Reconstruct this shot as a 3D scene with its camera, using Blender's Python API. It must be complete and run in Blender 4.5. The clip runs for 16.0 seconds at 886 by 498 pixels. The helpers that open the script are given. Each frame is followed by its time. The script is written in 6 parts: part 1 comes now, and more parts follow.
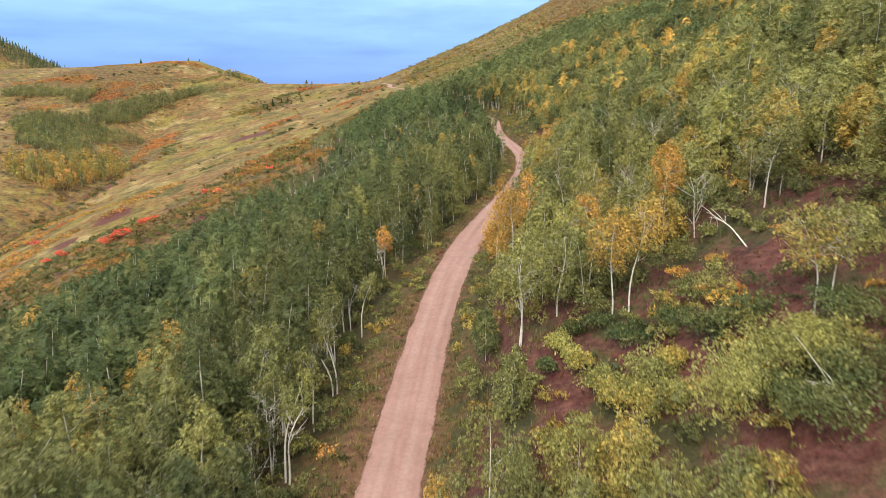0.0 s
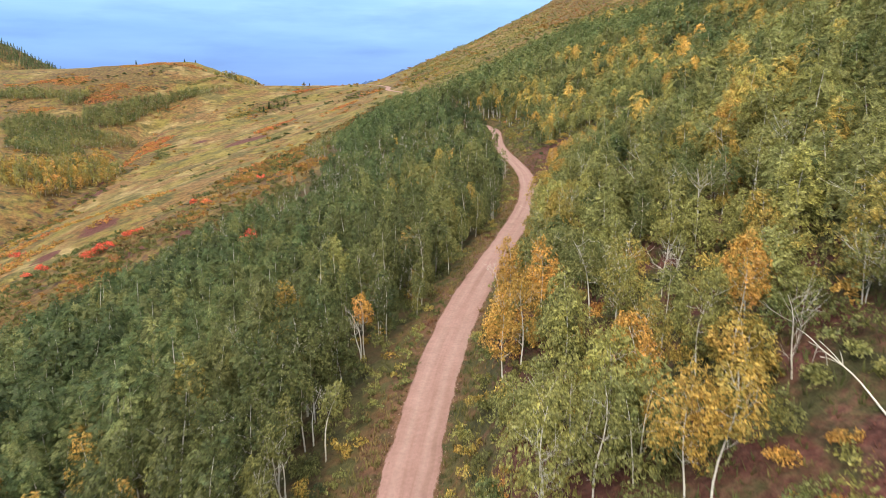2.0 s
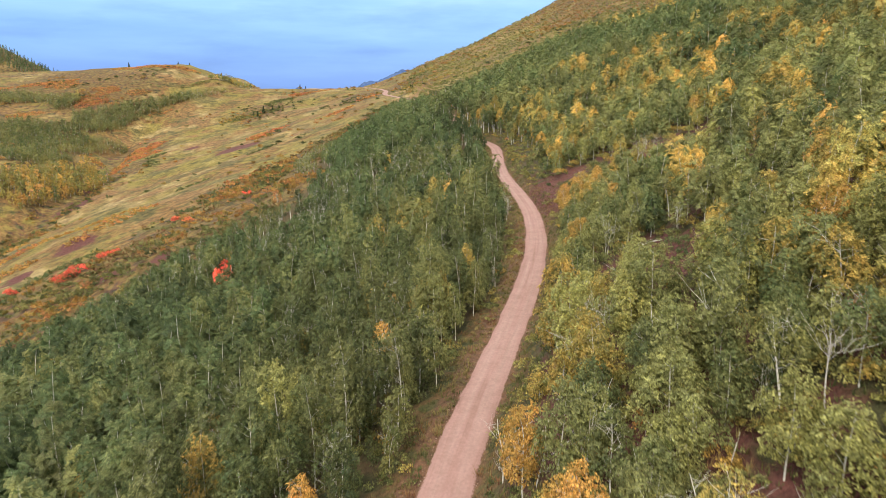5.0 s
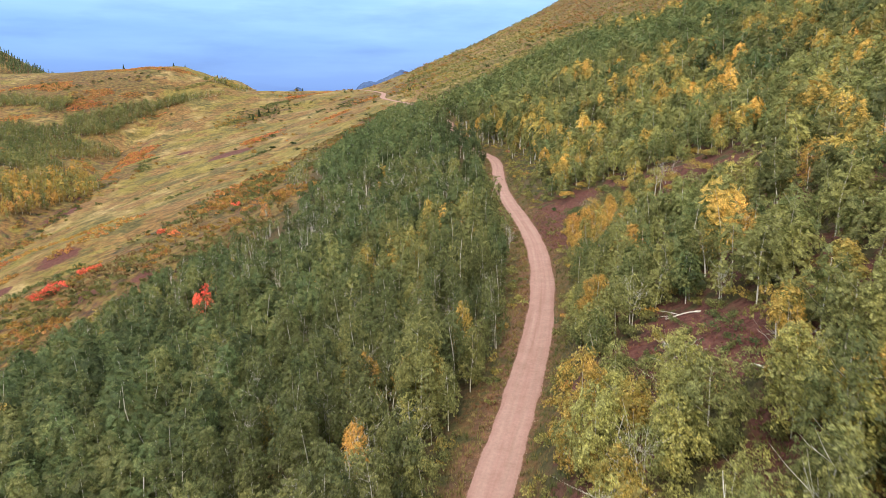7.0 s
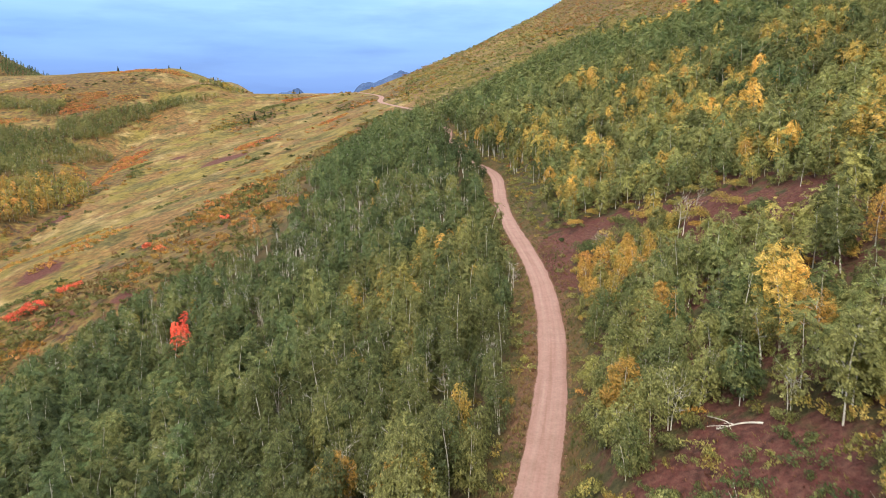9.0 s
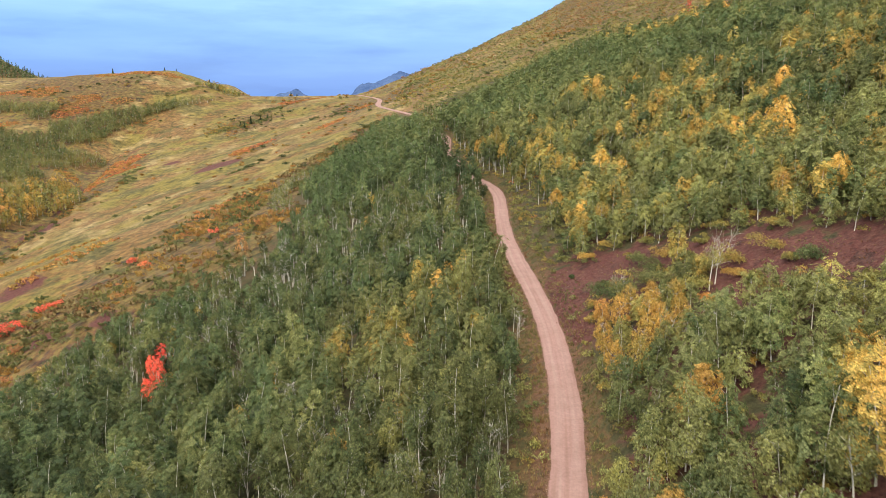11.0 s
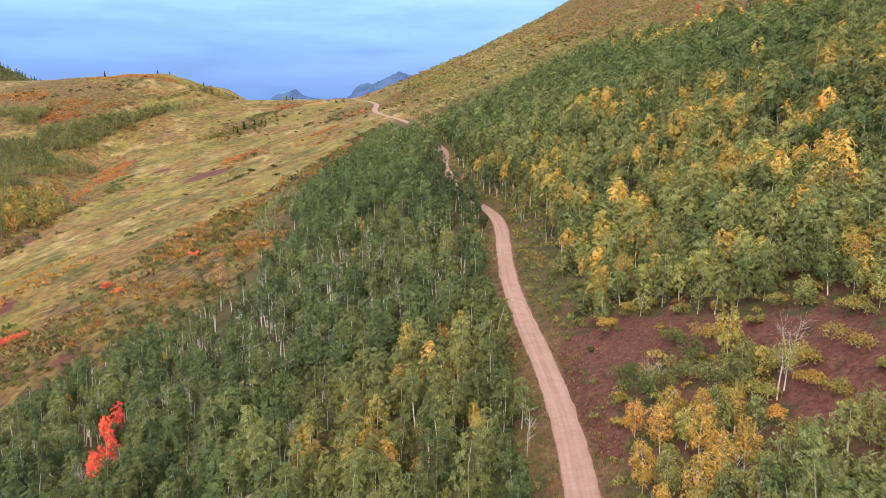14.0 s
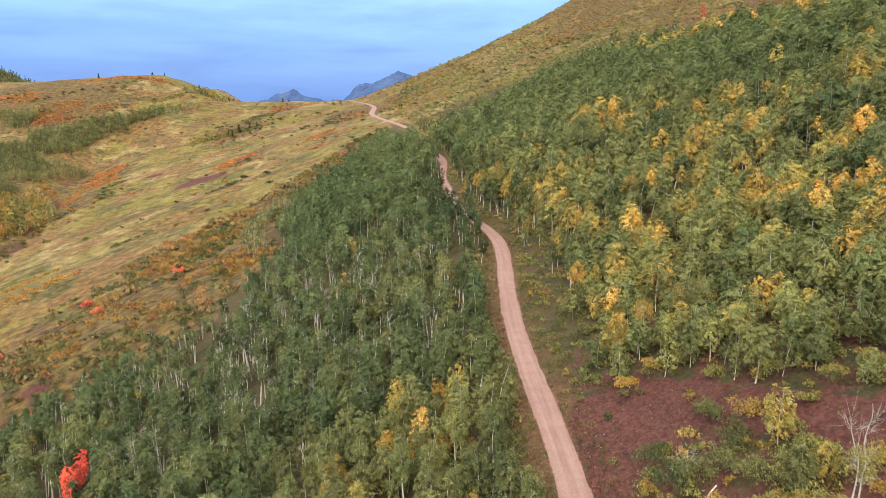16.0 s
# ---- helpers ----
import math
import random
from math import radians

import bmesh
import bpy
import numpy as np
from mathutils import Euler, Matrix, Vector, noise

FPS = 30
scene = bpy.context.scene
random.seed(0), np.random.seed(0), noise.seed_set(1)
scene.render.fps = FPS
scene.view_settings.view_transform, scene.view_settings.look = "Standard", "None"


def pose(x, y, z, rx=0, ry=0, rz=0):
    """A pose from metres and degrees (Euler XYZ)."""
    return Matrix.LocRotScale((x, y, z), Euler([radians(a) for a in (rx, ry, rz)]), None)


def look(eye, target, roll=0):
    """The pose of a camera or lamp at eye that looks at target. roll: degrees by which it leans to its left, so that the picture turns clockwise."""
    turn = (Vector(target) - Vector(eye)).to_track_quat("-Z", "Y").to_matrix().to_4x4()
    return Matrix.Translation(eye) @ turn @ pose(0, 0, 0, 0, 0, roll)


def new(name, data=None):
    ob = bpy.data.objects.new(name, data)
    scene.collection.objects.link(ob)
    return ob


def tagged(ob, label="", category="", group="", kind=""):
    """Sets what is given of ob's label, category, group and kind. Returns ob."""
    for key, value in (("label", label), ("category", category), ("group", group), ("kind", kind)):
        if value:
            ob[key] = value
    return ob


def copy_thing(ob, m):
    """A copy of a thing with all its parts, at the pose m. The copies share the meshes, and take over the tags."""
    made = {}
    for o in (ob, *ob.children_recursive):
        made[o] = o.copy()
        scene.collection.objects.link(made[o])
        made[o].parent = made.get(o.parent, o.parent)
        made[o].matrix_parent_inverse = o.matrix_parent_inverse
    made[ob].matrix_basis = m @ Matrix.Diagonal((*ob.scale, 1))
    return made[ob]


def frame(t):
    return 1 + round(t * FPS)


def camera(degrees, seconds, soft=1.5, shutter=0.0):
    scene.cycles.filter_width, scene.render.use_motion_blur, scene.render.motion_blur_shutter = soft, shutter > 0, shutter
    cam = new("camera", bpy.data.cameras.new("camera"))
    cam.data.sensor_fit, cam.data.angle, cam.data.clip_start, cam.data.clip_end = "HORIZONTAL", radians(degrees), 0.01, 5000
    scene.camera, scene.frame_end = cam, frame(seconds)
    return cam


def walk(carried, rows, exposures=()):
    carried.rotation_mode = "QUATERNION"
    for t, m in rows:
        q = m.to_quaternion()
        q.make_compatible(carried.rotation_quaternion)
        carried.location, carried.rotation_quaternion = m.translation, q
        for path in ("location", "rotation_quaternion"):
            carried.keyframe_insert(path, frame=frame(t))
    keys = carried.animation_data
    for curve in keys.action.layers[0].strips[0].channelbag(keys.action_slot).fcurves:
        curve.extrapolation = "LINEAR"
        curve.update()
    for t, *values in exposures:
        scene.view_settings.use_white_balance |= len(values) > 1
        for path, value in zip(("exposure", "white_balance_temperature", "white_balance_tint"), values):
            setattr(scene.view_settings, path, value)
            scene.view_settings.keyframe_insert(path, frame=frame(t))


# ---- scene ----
cam = camera(64.3, 16.0, soft=0.85, shutter=0.5)
METRES, EYE, TILT, LEAN, TURN = 120.0, 25.0, -12.0, 0.0, 0.0
ROWS = [
    (0.0, 0.0, 0.0, 0.0, 0.0, 0.0, -0.0),
    (0.5, 0.0015, 0.0304, 0.0135, -0.01, -0.01, -0.01),
    (1.0, 0.0031, 0.061, 0.0274, -0.0, -0.01, -0.0),
    (1.5, 0.0046, 0.0912, 0.0414, -0.01, -0.01, -0.04),
    (2.0, 0.0063, 0.121, 0.0553, -0.01, -0.02, -0.06),
    (2.5, 0.0079, 0.1501, 0.0691, -0.01, -0.02, -0.08),
    (3.0, 0.0096, 0.1792, 0.083, -0.01, -0.03, -0.08),
    (3.5, 0.0114, 0.2084, 0.0967, -0.0, -0.04, -0.08),
    (4.0, 0.0132, 0.2369, 0.1104, -0.0, -0.05, -0.07),
    (6.5, 0.0223, 0.3803, 0.1769, -0.04, -0.07, -0.05),
    (7.0, 0.0239, 0.4086, 0.1902, -0.05, -0.07, -0.05),
    (7.5, 0.0251, 0.4366, 0.2033, -0.06, -0.07, -0.06),
    (8.0, 0.0266, 0.4647, 0.2164, -0.07, -0.07, -0.07),
    (8.5, 0.0279, 0.4924, 0.2296, -0.08, -0.07, -0.07),
    (9.0, 0.029, 0.5198, 0.2429, -0.1, -0.05, -0.07),
    (11.5, 0.034, 0.6569, 0.308, -0.13, -0.05, -0.04),
    (12.0, 0.0351, 0.6841, 0.3205, -0.14, -0.04, -0.04),
    (12.5, 0.0365, 0.7115, 0.3334, -0.14, -0.03, -0.03),
    (13.0, 0.0381, 0.7391, 0.3463, -0.15, -0.03, -0.04),
    (13.5, 0.0396, 0.7667, 0.3595, -0.16, -0.05, -0.05),
    (14.0, 0.041, 0.7942, 0.3726, -0.17, -0.06, -0.05),
    (14.5, 0.0422, 0.8216, 0.3856, -0.19, -0.08, -0.04),
    (15.0, 0.0435, 0.849, 0.3988, -0.19, -0.1, -0.03),
    (15.5, 0.0448, 0.8764, 0.4118, -0.21, -0.11, -0.03),
    (16.0, 0.0463, 0.904, 0.4249, -0.22, -0.13, -0.01),
]
walk(cam, [(t, pose(0, 0, EYE, TILT, LEAN, TURN) @ pose(METRES * x, METRES * y, METRES * z, 90 + pitch, roll, yaw)) for t, x, y, z, yaw, pitch, roll in ROWS])

# ---------------------------------------------------------------- sky, sun and exposure
scene.view_settings.exposure = 0.2
world = bpy.data.worlds.new("evening_sky")
scene.world = world
world.use_nodes = True
wn, wl = world.node_tree.nodes, world.node_tree.links
wn.clear()
w_out = wn.new("ShaderNodeOutputWorld")
w_back = wn.new("ShaderNodeBackground")
w_back.inputs["Strength"].default_value = 2.1
sky = wn.new("ShaderNodeTexSky")
sky.sky_type, sky.sun_disc = "NISHITA", False
sky.sun_elevation, sky.sun_rotation = radians(38), radians(200)
sky_gain = wn.new("ShaderNodeVectorMath")
sky_gain.operation = "SCALE"
sky_gain.inputs["Scale"].default_value = 0.09
wl.new(sky.outputs[0], sky_gain.inputs[0])
w_dir = wn.new("ShaderNodeTexCoord")
w_sep = wn.new("ShaderNodeSeparateXYZ")
wl.new(w_dir.outputs["Generated"], w_sep.inputs[0])
w_flat = wn.new("ShaderNodeMapping")
w_flat.inputs["Scale"].default_value = (3.0, 3.0, 24.0)
wl.new(w_dir.outputs["Generated"], w_flat.inputs[0])
w_noise = wn.new("ShaderNodeTexNoise")
w_noise.inputs["Scale"].default_value, w_noise.inputs["Detail"].default_value = 1.6, 6.0
w_noise.inputs["Roughness"].default_value = 0.5
wl.new(w_flat.outputs[0], w_noise.inputs["Vector"])
w_bend = wn.new("ShaderNodeMath")
w_bend.operation = "MULTIPLY_ADD"
w_bend.inputs[1].default_value, w_bend.inputs[2].default_value = 0.11, -0.055
wl.new(w_noise.outputs["Fac"], w_bend.inputs[0])
w_high = wn.new("ShaderNodeMath")
w_high.operation = "ADD"
wl.new(w_sep.outputs["Z"], w_high.inputs[0])
wl.new(w_bend.outputs[0], w_high.inputs[1])
w_ramp = wn.new("ShaderNodeValToRGB")
stops = [(0.0, (0.070, 0.160, 0.405)), (0.03, (0.072, 0.168, 0.42)), (0.075, (0.108, 0.224, 0.455)), (0.125, (0.162, 0.300, 0.50)), (0.20, (0.29, 0.43, 0.56)), (0.4, (0.88, 0.85, 0.79)), (1.0, (1.0, 0.96, 0.87))]
while len(w_ramp.color_ramp.elements) < len(stops):
    w_ramp.color_ramp.elements.new(0.5)
for element, (at, rgb) in zip(w_ramp.color_ramp.elements, stops):
    element.position, element.color = at, (*rgb, 1)
wl.new(w_high.outputs[0], w_ramp.inputs["Fac"])
w_mix = wn.new("ShaderNodeMix")
w_mix.data_type = "RGBA"
w_mix.inputs["Factor"].default_value = 0.88
wl.new(sky_gain.outputs[0], w_mix.inputs["A"])
w_drift = wn.new("ShaderNodeMapping")
w_drift.inputs["Location"].default_value, w_drift.inputs["Scale"].default_value = (0.35, 0.0, 0.2), (2.2, 2.2, 11.0)
wl.new(w_dir.outputs["Generated"], w_drift.inputs[0])
w_cloud = wn.new("ShaderNodeTexNoise")
w_cloud.inputs["Scale"].default_value, w_cloud.inputs["Detail"].default_value, w_cloud.inputs["Roughness"].default_value = 2.4, 7.0, 0.55
wl.new(w_drift.outputs[0], w_cloud.inputs["Vector"])
w_grey = wn.new("ShaderNodeValToRGB")
for element, (at, rgb) in zip(w_grey.color_ramp.elements, [(0.46, (1.0, 1.0, 1.0)), (0.66, (0.72, 0.76, 0.84))]):
    element.position, element.color = at, (*rgb, 1)
wl.new(w_cloud.outputs["Fac"], w_grey.inputs["Fac"])
w_veil = wn.new("ShaderNodeMix")
w_veil.data_type, w_veil.blend_type = "RGBA", "MULTIPLY"
w_veil.inputs["Factor"].default_value = 0.85
wl.new(w_ramp.outputs["Color"], w_veil.inputs["A"])
wl.new(w_grey.outputs["Color"], w_veil.inputs["B"])
wl.new(w_veil.outputs["Result"], w_mix.inputs["B"])
wl.new(w_mix.outputs["Result"], w_back.inputs["Color"])
wl.new(w_back.outputs[0], w_out.inputs[0])
sun = new("sun", bpy.data.lights.new("sun", "SUN"))
sun.data.energy, sun.data.angle, sun.data.color = 3.0, radians(24), (1.0, 0.86, 0.66)
sun.matrix_world = look((-60, -120, 160), (0, 60, 0))

# ---------------------------------------------------------------- the lie of the land
def spline(knots, values, q):
    """Natural cubic spline, straight beyond its ends."""
    k, v, q = np.asarray(knots, float), np.asarray(values, float), np.asarray(q, float)
    h, n = np.diff(k), len(k)
    a, b = np.eye(n), np.zeros(n)
    for i in range(1, n - 1):
        a[i, i - 1:i + 2] = h[i - 1], 2 * (h[i - 1] + h[i]), h[i]
        b[i] = 6 * ((v[i + 1] - v[i]) / h[i] - (v[i] - v[i - 1]) / h[i - 1])
    m = np.linalg.solve(a, b)
    c = np.clip(q, k[0], k[-1])
    i = np.clip(np.searchsorted(k, c) - 1, 0, n - 2)
    s, r = (k[i + 1] - c) / h[i], (c - k[i]) / h[i]
    return s * v[i] + r * v[i + 1] + ((s ** 3 - s) * m[i] + (r ** 3 - r) * m[i + 1]) * h[i] ** 2 / 6


def soft_step(a, b, q):
    s = np.clip((np.asarray(q, float) - a) / (b - a), 0, 1)
    return s * s * (3 - 2 * s)


def value_noise(x, y, seed=0):
    """Smooth lattice noise between -1 and 1."""
    x, y = np.asarray(x, float), np.asarray(y, float)
    i, j = np.floor(x), np.floor(y)
    fx, fy = x - i, y - j
    fx, fy = fx * fx * (3 - 2 * fx), fy * fy * (3 - 2 * fy)

    def corner(p, q):
        s = np.sin(p * 127.1 + q * 311.7 + seed * 74.7) * 43758.5453
        return 2 * (s - np.floor(s)) - 1
    return (corner(i, j) * (1 - fx) + corner(i + 1, j) * fx) * (1 - fy) + (corner(i, j + 1) * (1 - fx) + corner(i + 1, j + 1) * fx) * fy


def fractal(x, y, size, octaves=3, seed=0):
    total, gain = 0.0, 1.0
    for o in range(octaves):
        total = total + gain * value_noise(np.asarray(x) / size, np.asarray(y) / size, seed + 13 * o)
        size, gain = size / 2.1, gain * 0.5
    return total


ROAD_Y = [20, 50, 80, 110, 140, 165, 190, 215, 240, 270, 300, 325, 350, 380, 430, 500, 600, 750, 900, 1020]
ROAD_X = [-4.1, -1.8, 1.9, 9.0, 15.6, 18.8, 19.7, 18.8, 18.5, 19.9, 18.8, 11.8, 9.3, 6.4, 6.6, -5.0, -16.2, -54.0, -68.0, -109.0]
ROAD_Z = [2.7, 5.0, 7.2, 9.0, 10.2, 11.1, 11.9, 12.9, 14.1, 15.8, 17.5, 18.9, 20.4, 22.1, 24.7, 27.9, 31.6, 36.9, 43.1, 48.5]


def road_x(y):
    y = np.asarray(y, float)
    return spline(ROAD_Y, ROAD_X, y) + 0.08 * np.minimum(y - 20, 0)


def road_z(y):
    y = np.asarray(y, float)
    return spline(ROAD_Y, ROAD_Z, y) + 0.06 * np.minimum(y - 20, 0)


def axis_x(y):
    """The line along which the hillside is benched, without the road's small bends."""
    return spline([0, 80, 160, 240, 320, 400, 550, 700, 900, 1050], [-3, 5, 15, 17, 13, 6, -10, -38, -72, -112], y)


def slope_right(y):
    return spline([0, 60, 130, 200, 300, 420, 600, 800, 1000], [0.58, 0.57, 0.54, 0.48, 0.45, 0.42, 0.39, 0.40, 0.42], y)


def slope_left(y):
    return spline([0, 80, 180, 230, 270, 310, 340, 450, 600, 780, 900, 1020, 1100], [0.33, 0.37, 0.415, 0.432, 0.41, 0.365, 0.345, 0.33, 0.285, 0.235, 0.15, 0.03, 0.0], y)


def gully_x(y):
    return spline([200, 450, 640, 780, 950, 1100], [-330, -292, -300, -335, -345, -335], y)


def height(x, y):
    """The ground's height over the plan, road bench included."""
    x, y = np.broadcast_arrays(np.asarray(x, float), np.asarray(y, float))
    near = np.exp(-((x - road_x(y)) / 24) ** 2)
    u = x - (near * road_x(y) + (1 - near) * axis_x(y))
    right = np.maximum(u - 2.3, 0)
    bank = 0.7 * soft_step(2.2, 4.0, u) * soft_step(20, 60, y) + (2.1 + 0.5 * soft_step(60, 40, y)) * soft_step(2.8, 7.5, u) * soft_step(158, 108, y)
    head = soft_step(620, 980, y)
    upper = (1 - head) * slope_right(y) * right * (1 - 0.10 * soft_step(60, 260, right)) + head * (0.31 * right + 0.0005 * right ** 2) + bank
    left = np.maximum(-u - 2.6, 0)
    g = np.maximum(axis_x(y) - gully_x(y), 60) - 2.6
    over = np.maximum(left - g, 0)
    ease = 14 * np.log1p(np.exp(np.clip((left - g) / 14, -30, 30)))
    lower = -slope_left(y) * (left - ease)
    climb = spline([200, 450, 640, 800, 950, 1100], [18, 18, 20, 22, 26, 36], y)
    lower = lower + climb * (1 - np.exp(-over / 55)) + (0.05 - 0.072 * soft_step(800, 1050, y)) * over
    lower = lower - 6.5 * np.exp(-((left - g) / 12) ** 2) * soft_step(960, 820, y) * soft_step(150, 260, left)
    z = road_z(y) + upper + lower
    crest = 1050 + 95 * soft_step(-230, -340, x)
    past = np.maximum(y - crest, 0)
    z = z - np.where(past < 150, past ** 2 / 420, 150 ** 2 / 420 + (past - 150) * 0.71)
    brow = soft_step(900, 1080, y) * soft_step(1500, 1300, y)
    z = z + brow * (15 * soft_step(-258, -310, x) * soft_step(-450, -350, x) - 8 * soft_step(-430, -560, x))
    rough = soft_step(5, 40, np.abs(u))
    z = z + rough * (1.6 * fractal(x, y, 46, 3, 3) + soft_step(60, 260, np.abs(u)) * 4.5 * fractal(x, y, 150, 2, 8))
    down, over_way = (x + y) * 0.7071, (x - y) * 0.7071
    z = z + 2.2 * soft_step(70, 130, -u) * soft_step(900, 600, y) * value_noise(down / 150, over_way / 24, 17)
    z = z + 0.10 * soft_step(2.0, 3.2, np.abs(u)) * fractal(x, y, 2.3, 2, 5)
    ridge = 74 + 0.46 * (-725 - x) - ((y - 1400) / 17) ** 2 + 5 * fractal(x, y, 60, 2, 9)
    z = np.where(x < -600, np.maximum(z, np.minimum(ridge, 240)), z)
    behind = soft_step(1500, 1700, y)
    return np.maximum(z, -140 + 12 * fractal(x, y, 420, 2, 4)) * (1 - behind) + behind * (-140 + 30 * fractal(x, y, 700, 3, 6))

# ---------------------------------------------------------------- materials
def material(name, roughness=0.85):
    m = bpy.data.materials.new(name)
    m.use_nodes = True
    n, l = m.node_tree.nodes, m.node_tree.links
    b = n["Principled BSDF"]
    b.inputs["Roughness"].default_value = roughness
    b.inputs["Specular IOR Level"].default_value = 0.25
    return m, n, l, b


def noise_node(n, l, scale, detail=4.0, stretch=None, rough=0.6):
    """Noise in metres of the world."""
    geo = n.new("ShaderNodeNewGeometry")
    t = n.new("ShaderNodeTexNoise")
    t.inputs["Scale"].default_value, t.inputs["Detail"].default_value, t.inputs["Roughness"].default_value = scale, detail, rough
    if stretch:
        k = n.new("ShaderNodeMapping")
        k.inputs["Scale"].default_value = stretch
        l.new(geo.outputs["Position"], k.inputs[0])
        l.new(k.outputs[0], t.inputs["Vector"])
    else:
        l.new(geo.outputs["Position"], t.inputs["Vector"])
    return t.outputs["Fac"]


def ramp_node(n, l, fac, stops):
    r = n.new("ShaderNodeValToRGB")
    while len(r.color_ramp.elements) < len(stops):
        r.color_ramp.elements.new(0.5)
    for e, (at, rgb) in zip(r.color_ramp.elements, stops):
        e.position, e.color = at, (*rgb, 1)
    l.new(fac, r.inputs["Fac"])
    return r.outputs["Color"]


def mix_node(n, l, fac, a, b, blend="MIX"):
    k = n.new("ShaderNodeMix")
    k.data_type, k.blend_type = "RGBA", blend
    for socket, value in ((k.inputs["Factor"], fac), (k.inputs["A"], a), (k.inputs["B"], b)):
        if isinstance(value, bpy.types.NodeSocket):
            l.new(value, socket)
        elif isinstance(value, tuple):
            socket.default_value = (*value, 1)
        else:
            socket.default_value = value
    return k.outputs["Result"]


def maths(n, l, op, a, b=0.0, c=0.0):
    k = n.new("ShaderNodeMath")
    k.operation = op
    for socket, value in zip(k.inputs, (a, b, c)):
        if isinstance(value, bpy.types.NodeSocket):
            l.new(value, socket)
        else:
            socket.default_value = value
    return k.outputs[0]


def attribute(n, name):
    k = n.new("ShaderNodeAttribute")
    k.attribute_name = name
    return k.outputs["Fac"]


def bump(n, l, b, fac, strength, distance):
    k = n.new("ShaderNodeBump")
    k.inputs["Strength"].default_value, k.inputs["Distance"].default_value = strength, distance
    l.new(fac, k.inputs["Height"])
    l.new(k.outputs[0], b.inputs["Normal"])


def edged(n, l, mask, spread, grain):
    """A mask whose border is broken up by grain."""
    k = maths(n, l, "MULTIPLY_ADD", maths(n, l, "SUBTRACT", grain, 0.5), spread, mask)
    r = n.new("ShaderNodeMapRange")
    r.interpolation_type = "SMOOTHSTEP"
    r.inputs["From Min"].default_value, r.inputs["From Max"].default_value = 0.35, 0.65
    l.new(k, r.inputs["Value"])
    return r.outputs["Result"]


def ground_material():
    m, n, l, b = material("hill_ground", 0.95)
    fine, mid, wide = noise_node(n, l, 2.2, 5), noise_node(n, l, 0.28, 5), noise_node(n, l, 0.035, 4)
    blot = noise_node(n, l, 0.11, 5)
    streak = noise_node(n, l, 1.0, 7, (0.020, 0.020, 0.16), 0.62)
    lay = n.new("ShaderNodeMapping")
    lay.vector_type = "TEXTURE"
    lay.inputs["Rotation"].default_value, lay.inputs["Scale"].default_value = (0, 0, radians(48)), (130, 11, 60)
    l.new(n.new("ShaderNodeNewGeometry").outputs["Position"], lay.inputs[0])
    drift = n.new("ShaderNodeTexNoise")
    drift.inputs["Scale"].default_value, drift.inputs["Detail"].default_value, drift.inputs["Roughness"].default_value = 1.0, 6.0, 0.62
    l.new(lay.outputs[0], drift.inputs["Vector"])
    drift = drift.outputs["Fac"]
    ledge = noise_node(n, l, 1.0, 5, (0.05, 0.05, 0.9), 0.7)
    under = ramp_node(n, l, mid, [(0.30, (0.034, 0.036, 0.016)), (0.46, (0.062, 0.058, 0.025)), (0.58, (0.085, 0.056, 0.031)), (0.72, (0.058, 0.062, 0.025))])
    grass = ramp_node(n, l, streak, [(0.34, (0.136, 0.100, 0.038)), (0.48, (0.206, 0.153, 0.058)), (0.62, (0.300, 0.230, 0.112))])
    vast = noise_node(n, l, 0.011, 5, None, 0.62)
    olive = ramp_node(n, l, vast, [(0.42, (0.0, 0.0, 0.0)), (0.51, (1.0, 1.0, 1.0))])
    grass = mix_node(n, l, maths(n, l, "MULTIPLY", olive, 0.80), grass, ramp_node(n, l, mid, [(0.35, (0.112, 0.098, 0.021)), (0.65, (0.190, 0.156, 0.035))]))
    rusty = ramp_node(n, l, noise_node(n, l, 0.027, 6, None, 0.66), [(0.475, (0.0, 0.0, 0.0)), (0.55, (1.0, 1.0, 1.0))])
    grass = mix_node(n, l, maths(n, l, "MULTIPLY", rusty, 0.80), grass, ramp_node(n, l, mid, [(0.36, (0.070, 0.050, 0.024)), (0.50, (0.168, 0.084, 0.034)), (0.62, (0.190, 0.116, 0.048))]))
    bushy = ramp_node(n, l, noise_node(n, l, 0.046, 6, (0.7, 1.0, 1.0), 0.70), [(0.52, (0.0, 0.0, 0.0)), (0.58, (1.0, 1.0, 1.0))])
    grass = mix_node(n, l, maths(n, l, "MULTIPLY", bushy, 0.75), grass, ramp_node(n, l, mid, [(0.38, (0.040, 0.046, 0.018)), (0.60, (0.105, 0.096, 0.034))]))
    tuft = noise_node(n, l, 0.17, 7, (1.0, 1.0, 1.6), 0.76)
    grass = mix_node(n, l, 0.66, grass, ramp_node(n, l, tuft, [(0.38, (0.46, 0.44, 0.40)), (0.49, (0.93, 0.92, 0.90)), (0.60, (1.44, 1.40, 1.38))]), "MULTIPLY")
    grass = mix_node(n, l, 0.20, grass, ramp_node(n, l, ledge, [(0.36, (0.60, 0.60, 0.56)), (0.5, (1.0, 1.0, 1.0)), (0.62, (1.35, 1.32, 1.3))]), "MULTIPLY")
    grass = mix_node(n, l, 0.15, grass, ramp_node(n, l, drift, [(0.38, (0.50, 0.48, 0.42)), (0.48, (0.95, 0.95, 0.9)), (0.56, (1.50, 1.44, 1.42)), (0.62, (0.8, 0.8, 0.75))]), "MULTIPLY")
